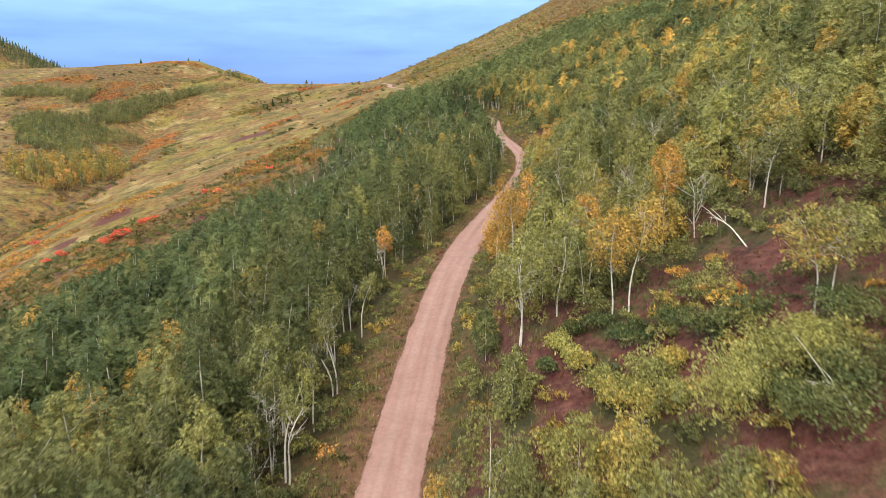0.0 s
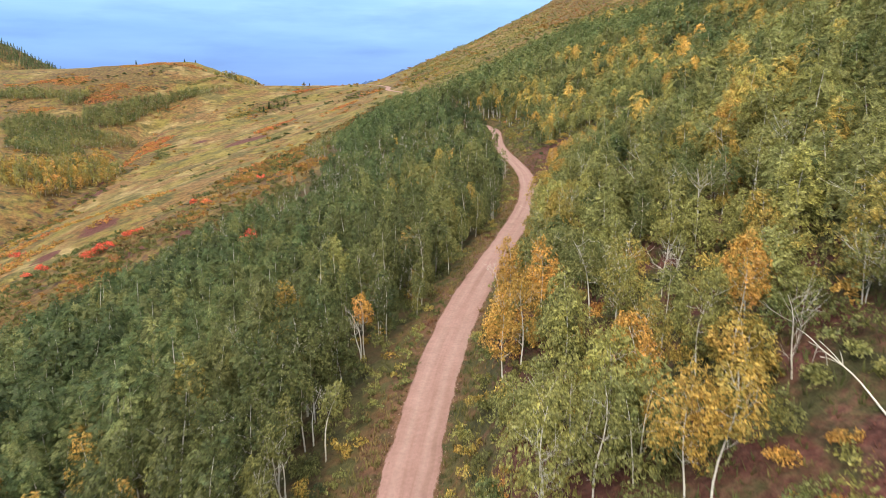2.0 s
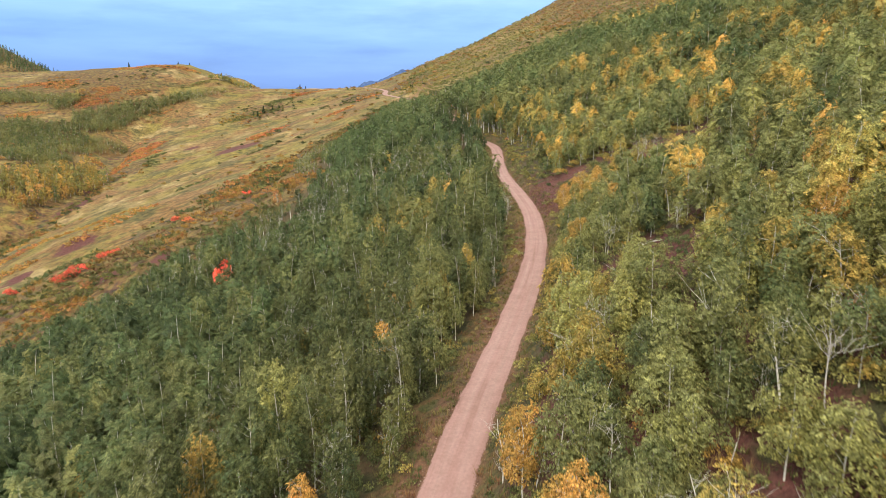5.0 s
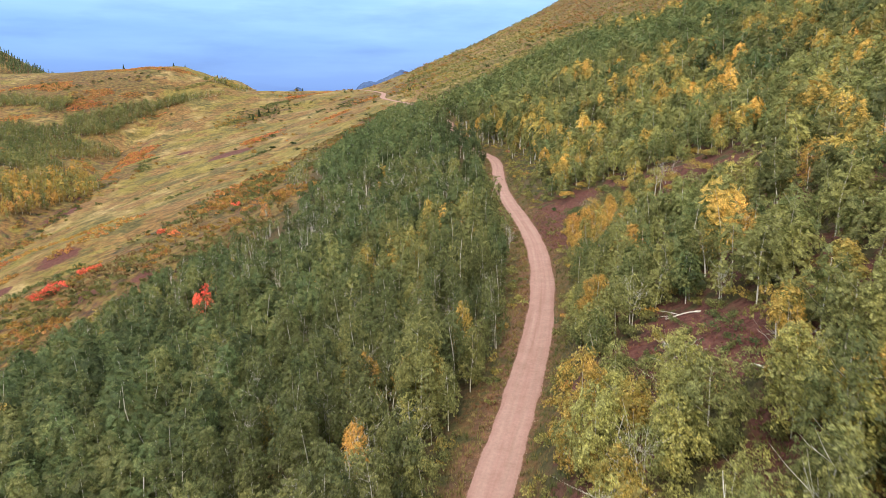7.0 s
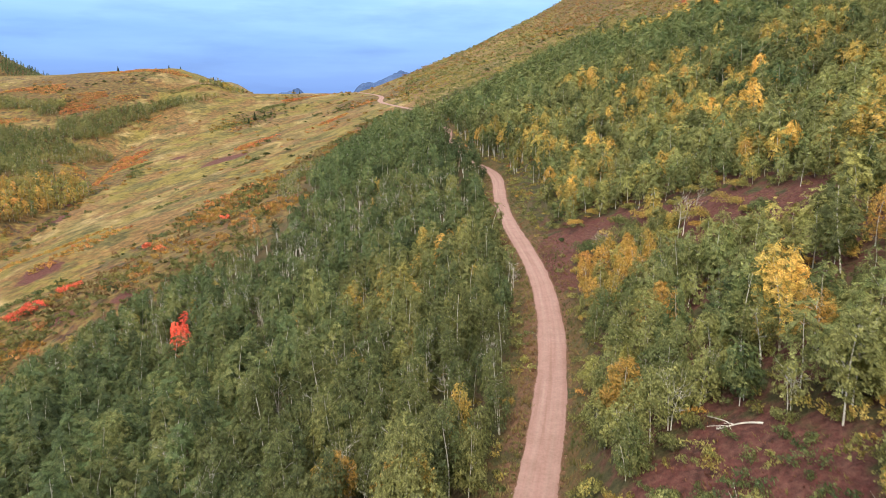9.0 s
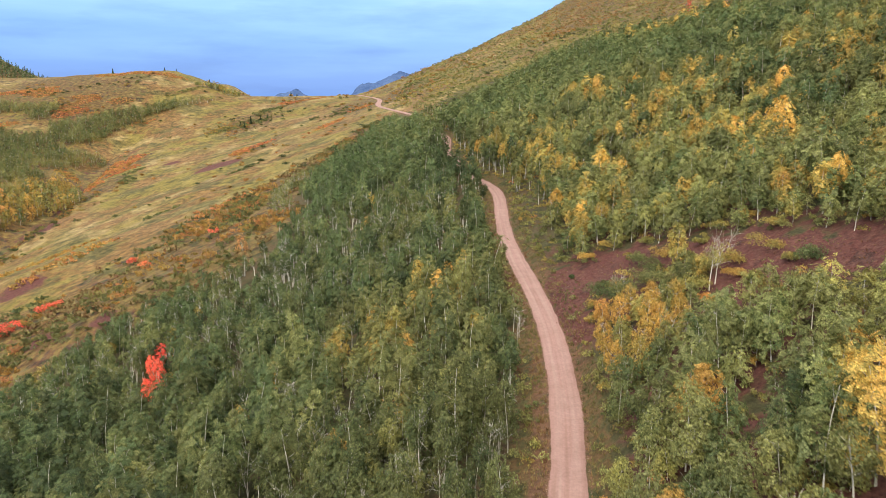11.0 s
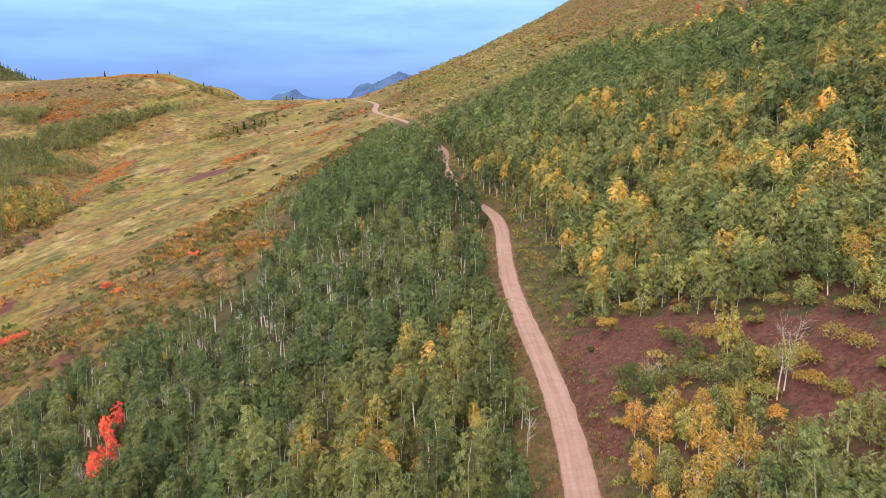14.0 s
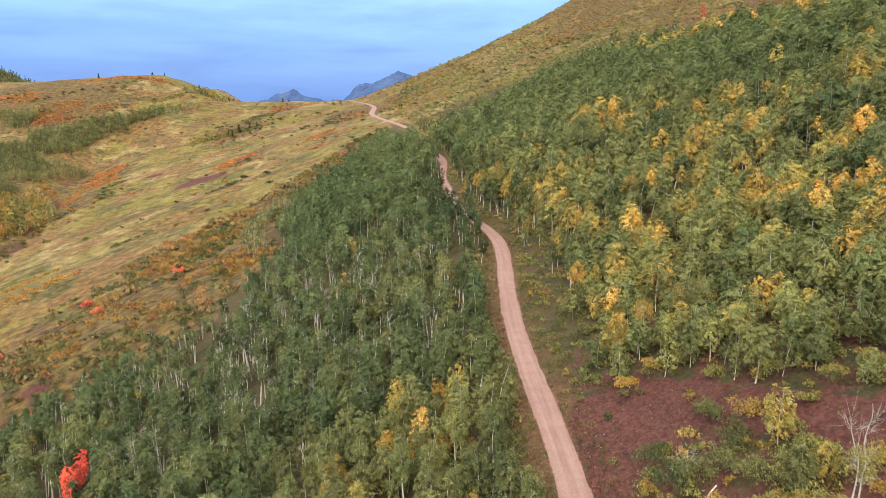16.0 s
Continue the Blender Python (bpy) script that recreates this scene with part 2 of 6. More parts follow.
    scrub = ramp_node(n, l, blot, [(0.34, (0.036, 0.042, 0.017)), (0.41, (0.082, 0.056, 0.025)), (0.46, (0.142, 0.072, 0.028)), (0.51, (0.112, 0.084, 0.027)), (0.55, (0.135, 0.062, 0.030)), (0.60, (0.078, 0.047, 0.035)), (0.66, (0.042, 0.046, 0.019))])
    scrub = mix_node(n, l, maths(n, l, "MULTIPLY", edged(n, l, wide, 1.6, mid), 0.45), scrub, (0.120, 0.104, 0.034))
    scrub = mix_node(n, l, 0.8, scrub, ramp_node(n, l, mid, [(0.36, (0.40, 0.42, 0.40)), (0.62, (1.5, 1.45, 1.4))]), "MULTIPLY")
    verge = ramp_node(n, l, mid, [(0.36, (0.045, 0.050, 0.020)), (0.45, (0.080, 0.068, 0.028)), (0.52, (0.118, 0.070, 0.034)), (0.60, (0.070, 0.068, 0.027))])
    bank = ramp_node(n, l, mid, [(0.34, (0.070, 0.050, 0.026)), (0.48, (0.145, 0.078, 0.046)), (0.56, (0.110, 0.060, 0.038)), (0.66, (0.070, 0.060, 0.028))])
    verge = mix_node(n, l, edged(n, l, attribute(n, "bank"), 1.2, mid), verge, bank)
    soil = ramp_node(n, l, mid, [(0.34, (0.040, 0.016, 0.014)), (0.48, (0.105, 0.034, 0.030)), (0.58, (0.072, 0.025, 0.022)), (0.70, (0.138, 0.052, 0.045))])
    bare = noise_node(n, l, 0.9, 5, None, 0.75)
    soil = mix_node(n, l, maths(n, l, "MULTIPLY", edged(n, l, bare, 0.6, fine), 0.5), soil, (0.125, 0.064, 0.052))
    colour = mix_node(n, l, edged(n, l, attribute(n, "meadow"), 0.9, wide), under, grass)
    colour = mix_node(n, l, edged(n, l, attribute(n, "scrub"), 2.2, blot), colour, scrub)
    colour = mix_node(n, l, edged(n, l, attribute(n, "verge"), 1.0, mid), colour, verge)
    colour = mix_node(n, l, edged(n, l, attribute(n, "soil"), 1.5, mid), colour, soil)
    colour = mix_node(n, l, 0.65, colour, ramp_node(n, l, fine, [(0.28, (0.40, 0.40, 0.40)), (0.72, (1.5, 1.5, 1.5))]), "MULTIPLY")
    grit = noise_node(n, l, 9.0, 3, None, 0.7)
    colour = mix_node(n, l, 0.6, colour, ramp_node(n, l, grit, [(0.32, (0.5, 0.5, 0.5)), (0.68, (1.5, 1.5, 1.5))]), "MULTIPLY")
    l.new(colour, b.inputs["Base Color"])
    bump(n, l, b, fine, 1.0, 0.3)
    return m


def road_material():
    m, n, l, b = material("packed_red_gravel", 0.95)
    fine, mid, wide = noise_node(n, l, 3.5, 4), noise_node(n, l, 0.55, 5), noise_node(n, l, 0.10, 3)
    place, way = n.new("ShaderNodeSeparateXYZ"), n.new("ShaderNodeCombineXYZ")
    l.new(n.new("ShaderNodeNewGeometry").outputs["Position"], place.inputs[0])
    l.new(maths(n, l, "MULTIPLY", attribute(n, "lane"), 1.9), way.inputs[0])
    l.new(maths(n, l, "MULTIPLY", place.outputs[1], 0.03), way.inputs[1])
    streaks = n.new("ShaderNodeTexNoise")
    streaks.inputs["Scale"].default_value, streaks.inputs["Detail"].default_value = 2.0, 4.0
    l.new(way.outputs[0], streaks.inputs["Vector"])
    track = streaks.outputs["Fac"]
    colour = ramp_node(n, l, track, [(0.32, (0.236, 0.148, 0.132)), (0.50, (0.300, 0.186, 0.174)), (0.66, (0.318, 0.218, 0.200))])
    colour = mix_node(n, l, maths(n, l, "MULTIPLY", wide, 0.6), colour, (0.255, 0.145, 0.120))
    rut = attribute(n, "rut")
    colour = mix_node(n, l, maths(n, l, "MULTIPLY", rut, 0.55), colour, (0.350, 0.250, 0.226))
    colour = mix_node(n, l, edged(n, l, attribute(n, "edge"), 1.6, fine), colour, (0.150, 0.086, 0.062))
    colour = mix_node(n, l, 0.5, colour, ramp_node(n, l, mid, [(0.35, (0.84, 0.82, 0.80)), (0.65, (1.14, 1.14, 1.15))]), "MULTIPLY")
    colour = mix_node(n, l, 0.30, colour, ramp_node(n, l, fine, [(0.35, (0.7, 0.7, 0.7)), (0.65, (1.28, 1.28, 1.28))]), "MULTIPLY")
    l.new(colour, b.inputs["Base Color"])
    bump(n, l, b, fine, 0.25, 0.03)
    return m


LEAF_STOPS = [(0.0, (0.080, 0.116, 0.048)), (0.10, (0.138, 0.156, 0.057)), (0.20, (0.188, 0.196, 0.074)), (0.36, (0.262, 0.252, 0.078)), (0.50, (0.420, 0.288, 0.074)),
              (0.66, (0.54, 0.312, 0.085)), (0.80, (0.56, 0.255, 0.105)), (0.92, (0.62, 0.155, 0.085)), (1.0, (0.67, 0.105, 0.075))]


def leaf_material(name, cell, cover, spark=1.15, mottle=0.34, flake=0.40):
    """Foliage whose hue runs from dark green over yellow to red with the attribute tint. Each spray breaks up into single
    leaves about 1 / cell metres wide; cover: how much of the spray they fill (1: all of it)."""
    m = bpy.data.materials.new(name)
    m.use_nodes = True
    n, l = m.node_tree.nodes, m.node_tree.links
    n.clear()
    out = n.new("ShaderNodeOutputMaterial")
    geo = n.new("ShaderNodeNewGeometry")
    info = n.new("ShaderNodeObjectInfo")
    island = geo.outputs["Random Per Island"]
    leaf = n.new("ShaderNodeTexVoronoi")
    leaf.inputs["Scale"].default_value = cell
    l.new(geo.outputs["Position"], leaf.inputs["Vector"])
    own = n.new("ShaderNodeSeparateColor")
    l.new(leaf.outputs["Color"], own.inputs[0])
    t = maths(n, l, "MULTIPLY_ADD", maths(n, l, "SUBTRACT", island, 0.5), 0.08, attribute(n, "tint"))
    t = maths(n, l, "MULTIPLY_ADD", maths(n, l, "SUBTRACT", info.outputs["Random"], 0.5), 0.07, t)
    t = maths(n, l, "MULTIPLY_ADD", maths(n, l, "SUBTRACT", own.outputs[1], 0.5), 0.07, t)
    patch = noise_node(n, l, 0.55, 2)
    t = maths(n, l, "MULTIPLY_ADD", maths(n, l, "SUBTRACT", patch, 0.5), mottle, t)
    colour = ramp_node(n, l, t, LEAF_STOPS)
    shade = maths(n, l, "MULTIPLY_ADD", maths(n, l, "FRACT", maths(n, l, "MULTIPLY", island, 17.3)), flake, 1.0 - 0.5 * flake)
    # random brightness per leaf, with glints of light painted in as colour
    shade = maths(n, l, "MULTIPLY", shade, maths(n, l, "MULTIPLY_ADD", maths(n, l, "POWER", own.outputs[0], 1.6), spark, 1.02 - 0.385 * spark))
    shade = maths(n, l, "MULTIPLY", shade, attribute(n, "tone"))
    shade = maths(n, l, "MULTIPLY", shade, maths(n, l, "MULTIPLY_ADD", maths(n, l, "FRACT", maths(n, l, "MULTIPLY", info.outputs["Random"], 7.7)), 0.34, 0.83))
    k = n.new("ShaderNodeVectorMath")
    k.operation = "SCALE"
    l.new(colour, k.inputs[0])
    l.new(shade, k.inputs["Scale"])
    d, tr, gl = n.new("ShaderNodeBsdfDiffuse"), n.new("ShaderNodeBsdfTranslucent"), n.new("ShaderNodeBsdfGlossy")
    gl.inputs["Roughness"].default_value = 0.55
    gl.inputs["Color"].default_value = (0.6, 0.65, 0.7, 1)
    l.new(k.outputs[0], d.inputs["Color"])
    l.new(k.outputs[0], tr.inputs["Color"])
    m1, m2 = n.new("ShaderNodeMixShader"), n.new("ShaderNodeMixShader")
    m1.inputs[0].default_value, m2.inputs[0].default_value = 0.42, 0.02
    l.new(d.outputs[0], m1.inputs[1])
    l.new(tr.outputs[0], m1.inputs[2])
    l.new(m1.outputs[0], m2.inputs[1])
    l.new(gl.outputs[0], m2.inputs[2])
    last = m2.outputs[0]
    if cover < 1:
        gap, m3 = n.new("ShaderNodeBsdfTransparent"), n.new("ShaderNodeMixShader")
        l.new(maths(n, l, "GREATER_THAN", leaf.outputs["Distance"], cover), m3.inputs[0])
        l.new(last, m3.inputs[1])
        l.new(gap.outputs[0], m3.inputs[2])
        last = m3.outputs[0]
    l.new(last, out.inputs[0])
    return m


def bark_material(name, pale, dark, scars):
    m, n, l, b = material(name, 0.8)
    geo = n.new("ShaderNodeNewGeometry")
    knots = noise_node(n, l, 3.0, 4, (1.0, 1.0, 2.6))
    colour = ramp_node(n, l, knots, [(scars - 0.10, dark), (scars, tuple(0.75 * c for c in pale)), (scars + 0.18, pale)])
    soft = noise_node(n, l, 0.6, 2)
    colour = mix_node(n, l, maths(n, l, "MULTIPLY", soft, 0.35), colour, tuple(0.6 * c for c in pale))
    l.new(colour, b.inputs["Base Color"])
    bump(n, l, b, knots, 0.4, 0.03)
    return m


def stone_material():
    m, n, l, b = material("pale_red_stone", 0.9)
    geo = n.new("ShaderNodeNewGeometry")
    grain = noise_node(n, l, 8.0, 4)
    colour = ramp_node(n, l, geo.outputs["Random Per Island"], [(0.0, (0.13, 0.07, 0.055)), (0.6, (0.22, 0.135, 0.105)), (1.0, (0.34, 0.26, 0.215))])
    l.new(mix_node(n, l, 0.4, colour, ramp_node(n, l, grain, [(0.3, (0.5, 0.5, 0.5)), (0.7, (1.3, 1.3, 1.3))]), "MULTIPLY"), b.inputs["Base Color"])
    return m


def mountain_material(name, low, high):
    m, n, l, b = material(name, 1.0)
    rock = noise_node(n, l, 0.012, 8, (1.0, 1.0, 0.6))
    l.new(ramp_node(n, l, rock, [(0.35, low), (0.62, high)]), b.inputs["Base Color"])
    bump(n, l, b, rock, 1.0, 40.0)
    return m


def dry_grass_material():
    """Blades from grey-green over straw to rust with the attribute tint."""
    m, n, l, b = material("dry_grass_blades", 0.9)
    geo = n.new("ShaderNodeNewGeometry")
    t = maths(n, l, "MULTIPLY_ADD", maths(n, l, "SUBTRACT", geo.outputs["Random Per Island"], 0.5), 0.3, attribute(n, "tint"))
    l.new(ramp_node(n, l, t, [(0.0, (0.070, 0.085, 0.032)), (0.3, (0.125, 0.115, 0.038)), (0.55, (0.205, 0.160, 0.070)), (0.8, (0.175, 0.092, 0.042)), (1.0, (0.115, 0.045, 0.036))]), b.inputs["Base Color"])
    return m


GROUND, ROAD = ground_material(), road_material()
LEAF = leaf_material("aspen_leaves", 10.0, 0.58)
MID_LEAF = leaf_material("aspen_leaves_further", 5.6, 0.60, 0.85, 0.20, 0.24)
FAR_LEAF = leaf_material("aspen_leaves_distant", 3.4, 0.62, 0.5, 0.10, 0.16)
NEEDLE = leaf_material("conifer_needles", 3.0, 1.0)
BARK = bark_material("aspen_bark", (0.68, 0.66, 0.61), (0.06, 0.05, 0.042), 0.38)
DEAD = bark_material("weathered_dead_wood", (0.56, 0.53, 0.49), (0.10, 0.08, 0.07), 0.38)
TWIG = bark_material("grey_brown_twigs", (0.30, 0.25, 0.215), (0.10, 0.08, 0.07), 0.40)
GRASS = dry_grass_material()
STONE = stone_material()
# the blue of distant haze is put into the rock's base colour
FAR_ROCK = mountain_material("haze_tinted_rock", (0.040, 0.082, 0.205), (0.075, 0.130, 0.275))

# ---------------------------------------------------------------- which ground lies where
MAIN_CLEARING = [(22.0, 201), (26, 201.5), (32, 198), (35.5, 193), (38.5, 187), (42, 181), (45.5, 175), (48.5, 166), (52, 155), (51, 144), (48, 142), (46, 151), (41, 156), (37, 158),
    (36, 161), (39, 168.5), (40.5, 173), (38, 178.5), (34.5, 182), (31, 184), (28, 186), (25.5, 182), (24.5, 176), (24, 168), (21.7, 170), (21.2, 180), (21.3, 192)]
NEAR_CLEARINGS = [[(17.4, 110), (19, 112.5), (21.5, 113.5), (23, 115), (25, 112), (27, 106.5), (26, 101), (25, 97), (21, 96), (18.5, 100), (18, 106)], [(4.9, 40.5), (7.2, 37.5), (7.6, 33), (6.4, 31), (5, 34)],
    [(9, 37), (13, 32), (11.5, 28.5), (8.5, 29.5), (8.8, 33)], [(15.5, 42.5), (19.5, 39.5), (19, 35), (17, 30.5), (14.5, 31.5), (15.8, 37)], [(10.5, 24.5), (11.5, 21), (15, 21.5), (14.5, 24)]]
BARE_SPOTS = [(-274, 560, 11), (-286, 590, 10), (-296, 630, 7), (-304, 668, 7), (-316, 712, 7), (-338, 775, 6), (-240, 720, 7), (-180, 380, 9), (-105, 296, 4), (-173, 628, 13), (-160, 632, 9), (-324, 826, 7),
    (-128, 300, 5), (-190, 345, 6), (25.7, 127.8, 2.0), (43, 205, 2.5)]


def within_outline(x, y, outline, soft):
    """1 inside an outline, 0 outside, with a soft border."""
    x, y = np.broadcast_arrays(np.asarray(x, float), np.asarray(y, float))
    px, py = np.array(outline, float).T
    s = np.zeros(x.shape)
    near = (x > px.min() - soft) & (x < px.max() + soft) & (y > py.min() - soft) & (y < py.max() + soft)
    qx, qy = x[near], y[near]
    inside, far = np.zeros(qx.shape, bool), np.full(qx.shape, 1e9)
    for ax, ay, bx, by in zip(px, py, np.roll(px, -1), np.roll(py, -1)):
        t = np.clip(((qx - ax) * (bx - ax) + (qy - ay) * (by - ay)) / ((bx - ax) ** 2 + (by - ay) ** 2), 0, 1)
        far = np.minimum(far, np.hypot(qx - ax - t * (bx - ax), qy - ay - t * (by - ay)))
        crossed = ((ay > qy) != (by > qy)) & (qx < ax + (qy - ay) * (bx - ax) / (by - ay if by != ay else 1e-9))
        inside ^= crossed
    s[near] = soft_step(-soft, soft, np.where(inside, far, -far))
    return s


def soil_at(x, y):
    s = within_outline(x, y, MAIN_CLEARING, 1.5)
    for outline in NEAR_CLEARINGS:
        s = np.maximum(s, within_outline(x, y, outline, 0.9))
    for cx, cy, r in BARE_SPOTS:
        d = np.hypot(x - cx, (y - cy) * 0.8)
        s = np.maximum(s, 1 - soft_step(0.55 * r, 1.35 * r, d))
    return s


def wood_edge(y):
    """The lower edge of the aspen wood below the road."""
    return np.interp(y, [0, 100, 210, 250, 281, 288, 293, 302, 323, 345, 378, 440, 460, 491, 579, 650], [-150, -150, -138, -122, -108, -88, -70, -58, -54, -50, -60, -64, -56, -50, -42, -20])


def wood_top(x):
    """How far along the hill the wood above the road reaches."""
    return spline([-30, 2, 28, 46, 65, 85, 100, 117, 135, 150, 180, 230, 320], [505, 505, 515, 540, 555, 565, 560, 540, 465, 425, 388, 360, 340], x)


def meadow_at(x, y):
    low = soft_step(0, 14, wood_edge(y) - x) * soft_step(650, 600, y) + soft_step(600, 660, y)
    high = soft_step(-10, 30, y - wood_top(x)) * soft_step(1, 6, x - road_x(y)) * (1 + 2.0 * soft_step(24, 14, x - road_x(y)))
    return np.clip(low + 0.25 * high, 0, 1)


def scrub_at(x, y):
    d = wood_edge(y) - x
    reach = spline([150, 330, 420, 520, 640], [300, 130, 62, 32, 18], np.clip(y, 150, 640))
    band = soft_step(-6, 4, d) * (1 - soft_step(0.45, 1.1, d / reach)) * soft_step(660, 560, y)
    low = soft_step(-230, -300, x) * soft_step(560, 430, y) * 0.8
    bed = np.exp(-((x - gully_x(y) - 4) / 16) ** 2) * soft_step(900, 800, y) * 0.8
    hill = soft_step(0, 30, x - road_x(y)) * soft_step(0, 40, y - wood_top(x)) * (0.12 + 0.35 * fractal(x, y, 60, 2, 21) + 0.5 * soft_step(80, 150, x) * soft_step(40, 120, y - wood_top(x)))
    far = soft_step(-20, 60, gully_x(y) - x) * 0.42
    spots = np.zeros(np.broadcast(x, y).shape)
    for cx, cy, r in ((-152, 684, 24), (-176, 985, 22), (-288, 665, 26), (-300, 762, 26), (-60, 830, 60), (-420, 945, 62), (-205, 868, 34), (-330, 700, 24), (-500, 1000, 60)):
        spots = np.maximum(spots, 1.0 * (1 - soft_step(0.4 * r, 1.3 * r, np.hypot(x - cx, 0.6 * (y - cy)))))
    return np.clip(np.maximum.reduce([band, low, bed, hill, far, spots]), 0, 1)


def raw_mesh(name, verts, faces, materials, smooth=False, slots=None, values=None):
    """A mesh from whole arrays; faces all of one size. values: numbers kept per point."""
    me = bpy.data.meshes.new(name)
    verts, faces = np.asarray(verts, np.float32), np.asarray(faces, np.int32)
    k = faces.shape[1]
    me.vertices.add(len(verts))
    me.vertices.foreach_set("co", verts.ravel())
    me.loops.add(faces.size)
    me.loops.foreach_set("vertex_index", faces.ravel())
    me.polygons.add(len(faces))
    me.polygons.foreach_set("loop_start", np.arange(0, faces.size, k, dtype=np.int32))
    me.polygons.foreach_set("loop_total", np.full(len(faces), k, np.int32))
    for m in materials:
        me.materials.append(m)
    if slots is not None:
        me.polygons.foreach_set("material_index", np.asarray(slots, np.int32))
    me.polygons.foreach_set("use_smooth", np.full(len(faces), smooth))
    for key, v in (values or {}).items():
        a = me.attributes.new(key, "FLOAT", "POINT")
        a.data.foreach_set("value", np.asarray(v, np.float32).ravel())
    me.update(calc_edges=True)
    return me


def grid_faces(rows, cols):
    i = (np.arange(rows - 1)[:, None] * cols + np.arange(cols - 1)).ravel()
    return np.stack([i, i + 1, i + cols + 1, i + cols], -1)


def growing(first, step, rate, last, widest):
    out, s = [first], step
    while out[-1] < last:
        out.append(out[-1] + s)
        s = min(s * rate, widest)
    return np.array(out)


side = growing(2.6, 0.8, 1.05, 900, 26)
far_side = growing(side[-1] + 60, 80, 1.5, 5500, 900)
cols = np.concatenate([-far_side[::-1], -side[::-1], [-2.1, -1.4, -0.7, 0, 0.7, 1.4, 2.1], side, far_side])
rows = np.concatenate([-growing(160, 200, 1.6, 4800, 900)[::-1], np.arange(-140, 20, 8.0), growing(20, 1.2, 1.007, 1300, 12), growing(1330, 40, 1.35, 5200, 700)])
gy = np.repeat(rows[:, None], len(cols), 1)
gx = road_x(np.clip(gy, -60, 1100)) + cols[None, :]
gz = height(gx, np.clip(gy, -140, None))
flat = soft_step(900, 1500, np.abs(cols))[None, :]
gz = gz * (1 - flat) + flat * np.clip(gz, -160, 260)
gu = np.abs(cols)[None, :] + 0 * gy
verge = np.where(cols[None, :] < 0, 1 - soft_step(4.2, 7.5, gu), 0.85 * (1 - soft_step(3.0, 5.5, gu))) * (gy < 640)
bank = np.where(cols[None, :] < 0, (1 - soft_step(2.6, 4.6, gu)) * 0.95, (1 - soft_step(2.0, 3.0, gu)) * 0.6 + 0.6 * soft_step(150, 172, gy) * soft_step(220, 205, gy)) * (gy < 640)
between = 0.50 * soft_step(1.5, 6, gx - road_x(np.clip(gy, -60, 1100))) * soft_step(64, 52, gx) * soft_step(225, 205, gy)
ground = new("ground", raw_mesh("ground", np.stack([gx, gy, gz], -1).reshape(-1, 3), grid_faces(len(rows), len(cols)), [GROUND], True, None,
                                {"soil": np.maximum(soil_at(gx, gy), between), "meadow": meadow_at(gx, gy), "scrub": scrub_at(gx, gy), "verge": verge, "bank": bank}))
tagged(ground, "autumn mountainside of straw grass, scrub and bare reddish soil", "ground", kind="structure")

# the dirt road: a slightly crowned strip with two worn wheel tracks and ragged edges
ry = np.concatenate([np.arange(-60, 18, 3.0), growing(18, 0.42, 1.0028, 1060, 5)])
across = np.array([-1.0, -0.86, -0.62, -0.40, -0.18, 0.0, 0.18, 0.40, 0.62, 0.86, 1.0])
ragged = 1.0 + 0.05 * value_noise(ry / 3.0, 0 * ry, 31) + 0.04 * value_noise(ry / 11.0, 0 * ry, 33)
fray = 0.07 * np.stack([value_noise(ry / 0.9, 0 * ry, 35), value_noise(ry / 0.9, 0 * ry, 36)], 1)
dx = np.gradient(road_x(ry), ry)
half = (1.88 + 1.0 * soft_step(480, 700, ry)) * ragged * np.sqrt(1 + dx ** 2)
rx = road_x(ry)[:, None] + half[:, None] * across[None, :]
rx[:, 0] += 1.9 * fray[:, 0]
rx[:, -1] += 1.9 * fray[:, 1]
crown = np.array([-0.03, 0.035, 0.05, 0.035, 0.06, 0.075, 0.06, 0.035, 0.05, 0.035, -0.03])
rz = road_z(ry)[:, None] + crown[None, :] + (0.18 * soft_step(350, 700, ry))[:, None]
rut = np.exp(-((np.abs(across) - 0.42) / 0.16) ** 2)[None, :] * (0.7 + 0.3 * value_noise(ry / 9, 0 * ry, 51))[:, None]
edge = soft_step(0.8, 1.0, np.abs(across))[None, :] + 0 * rx
road = new("road", raw_mesh("road", np.stack([rx, ry[:, None] + 0 * rx, rz], -1).reshape(-1, 3), grid_faces(len(ry), len(across)), [ROAD], True, None, {"rut": rut, "edge": edge, "lane": across[None, :] + 0 * rx}))
tagged(road, "pale reddish packed dirt road winding along the hillside", "road", kind="structure")


def far_mountain(name, label, cx, cy, width, depth, top, base, lean, seed):
    nx, ny = 150, 40
    s, t = np.meshgrid(np.linspace(-1, 1, nx), np.linspace(-1, 1, ny))
    skew = np.where(s < 0, np.abs(s) ** lean, np.abs(s) ** 1.1)
    ridge = np.clip(1 - skew, 0, 1) * (1 - np.abs(t)) ** 0.8
    crag = fractal(s * 7, t * 2.2, 1.0, 5, seed)
    z = base + (top - base) * ridge * (1 + 0.075 * crag)
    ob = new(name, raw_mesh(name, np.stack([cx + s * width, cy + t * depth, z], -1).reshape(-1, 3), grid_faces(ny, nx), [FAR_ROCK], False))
    return tagged(ob, label, "mountain", kind="structure")


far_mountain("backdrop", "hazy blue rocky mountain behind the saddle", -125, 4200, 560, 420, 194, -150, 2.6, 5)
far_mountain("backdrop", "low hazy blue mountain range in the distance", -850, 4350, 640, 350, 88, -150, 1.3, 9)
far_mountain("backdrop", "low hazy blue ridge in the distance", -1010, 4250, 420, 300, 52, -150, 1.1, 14)

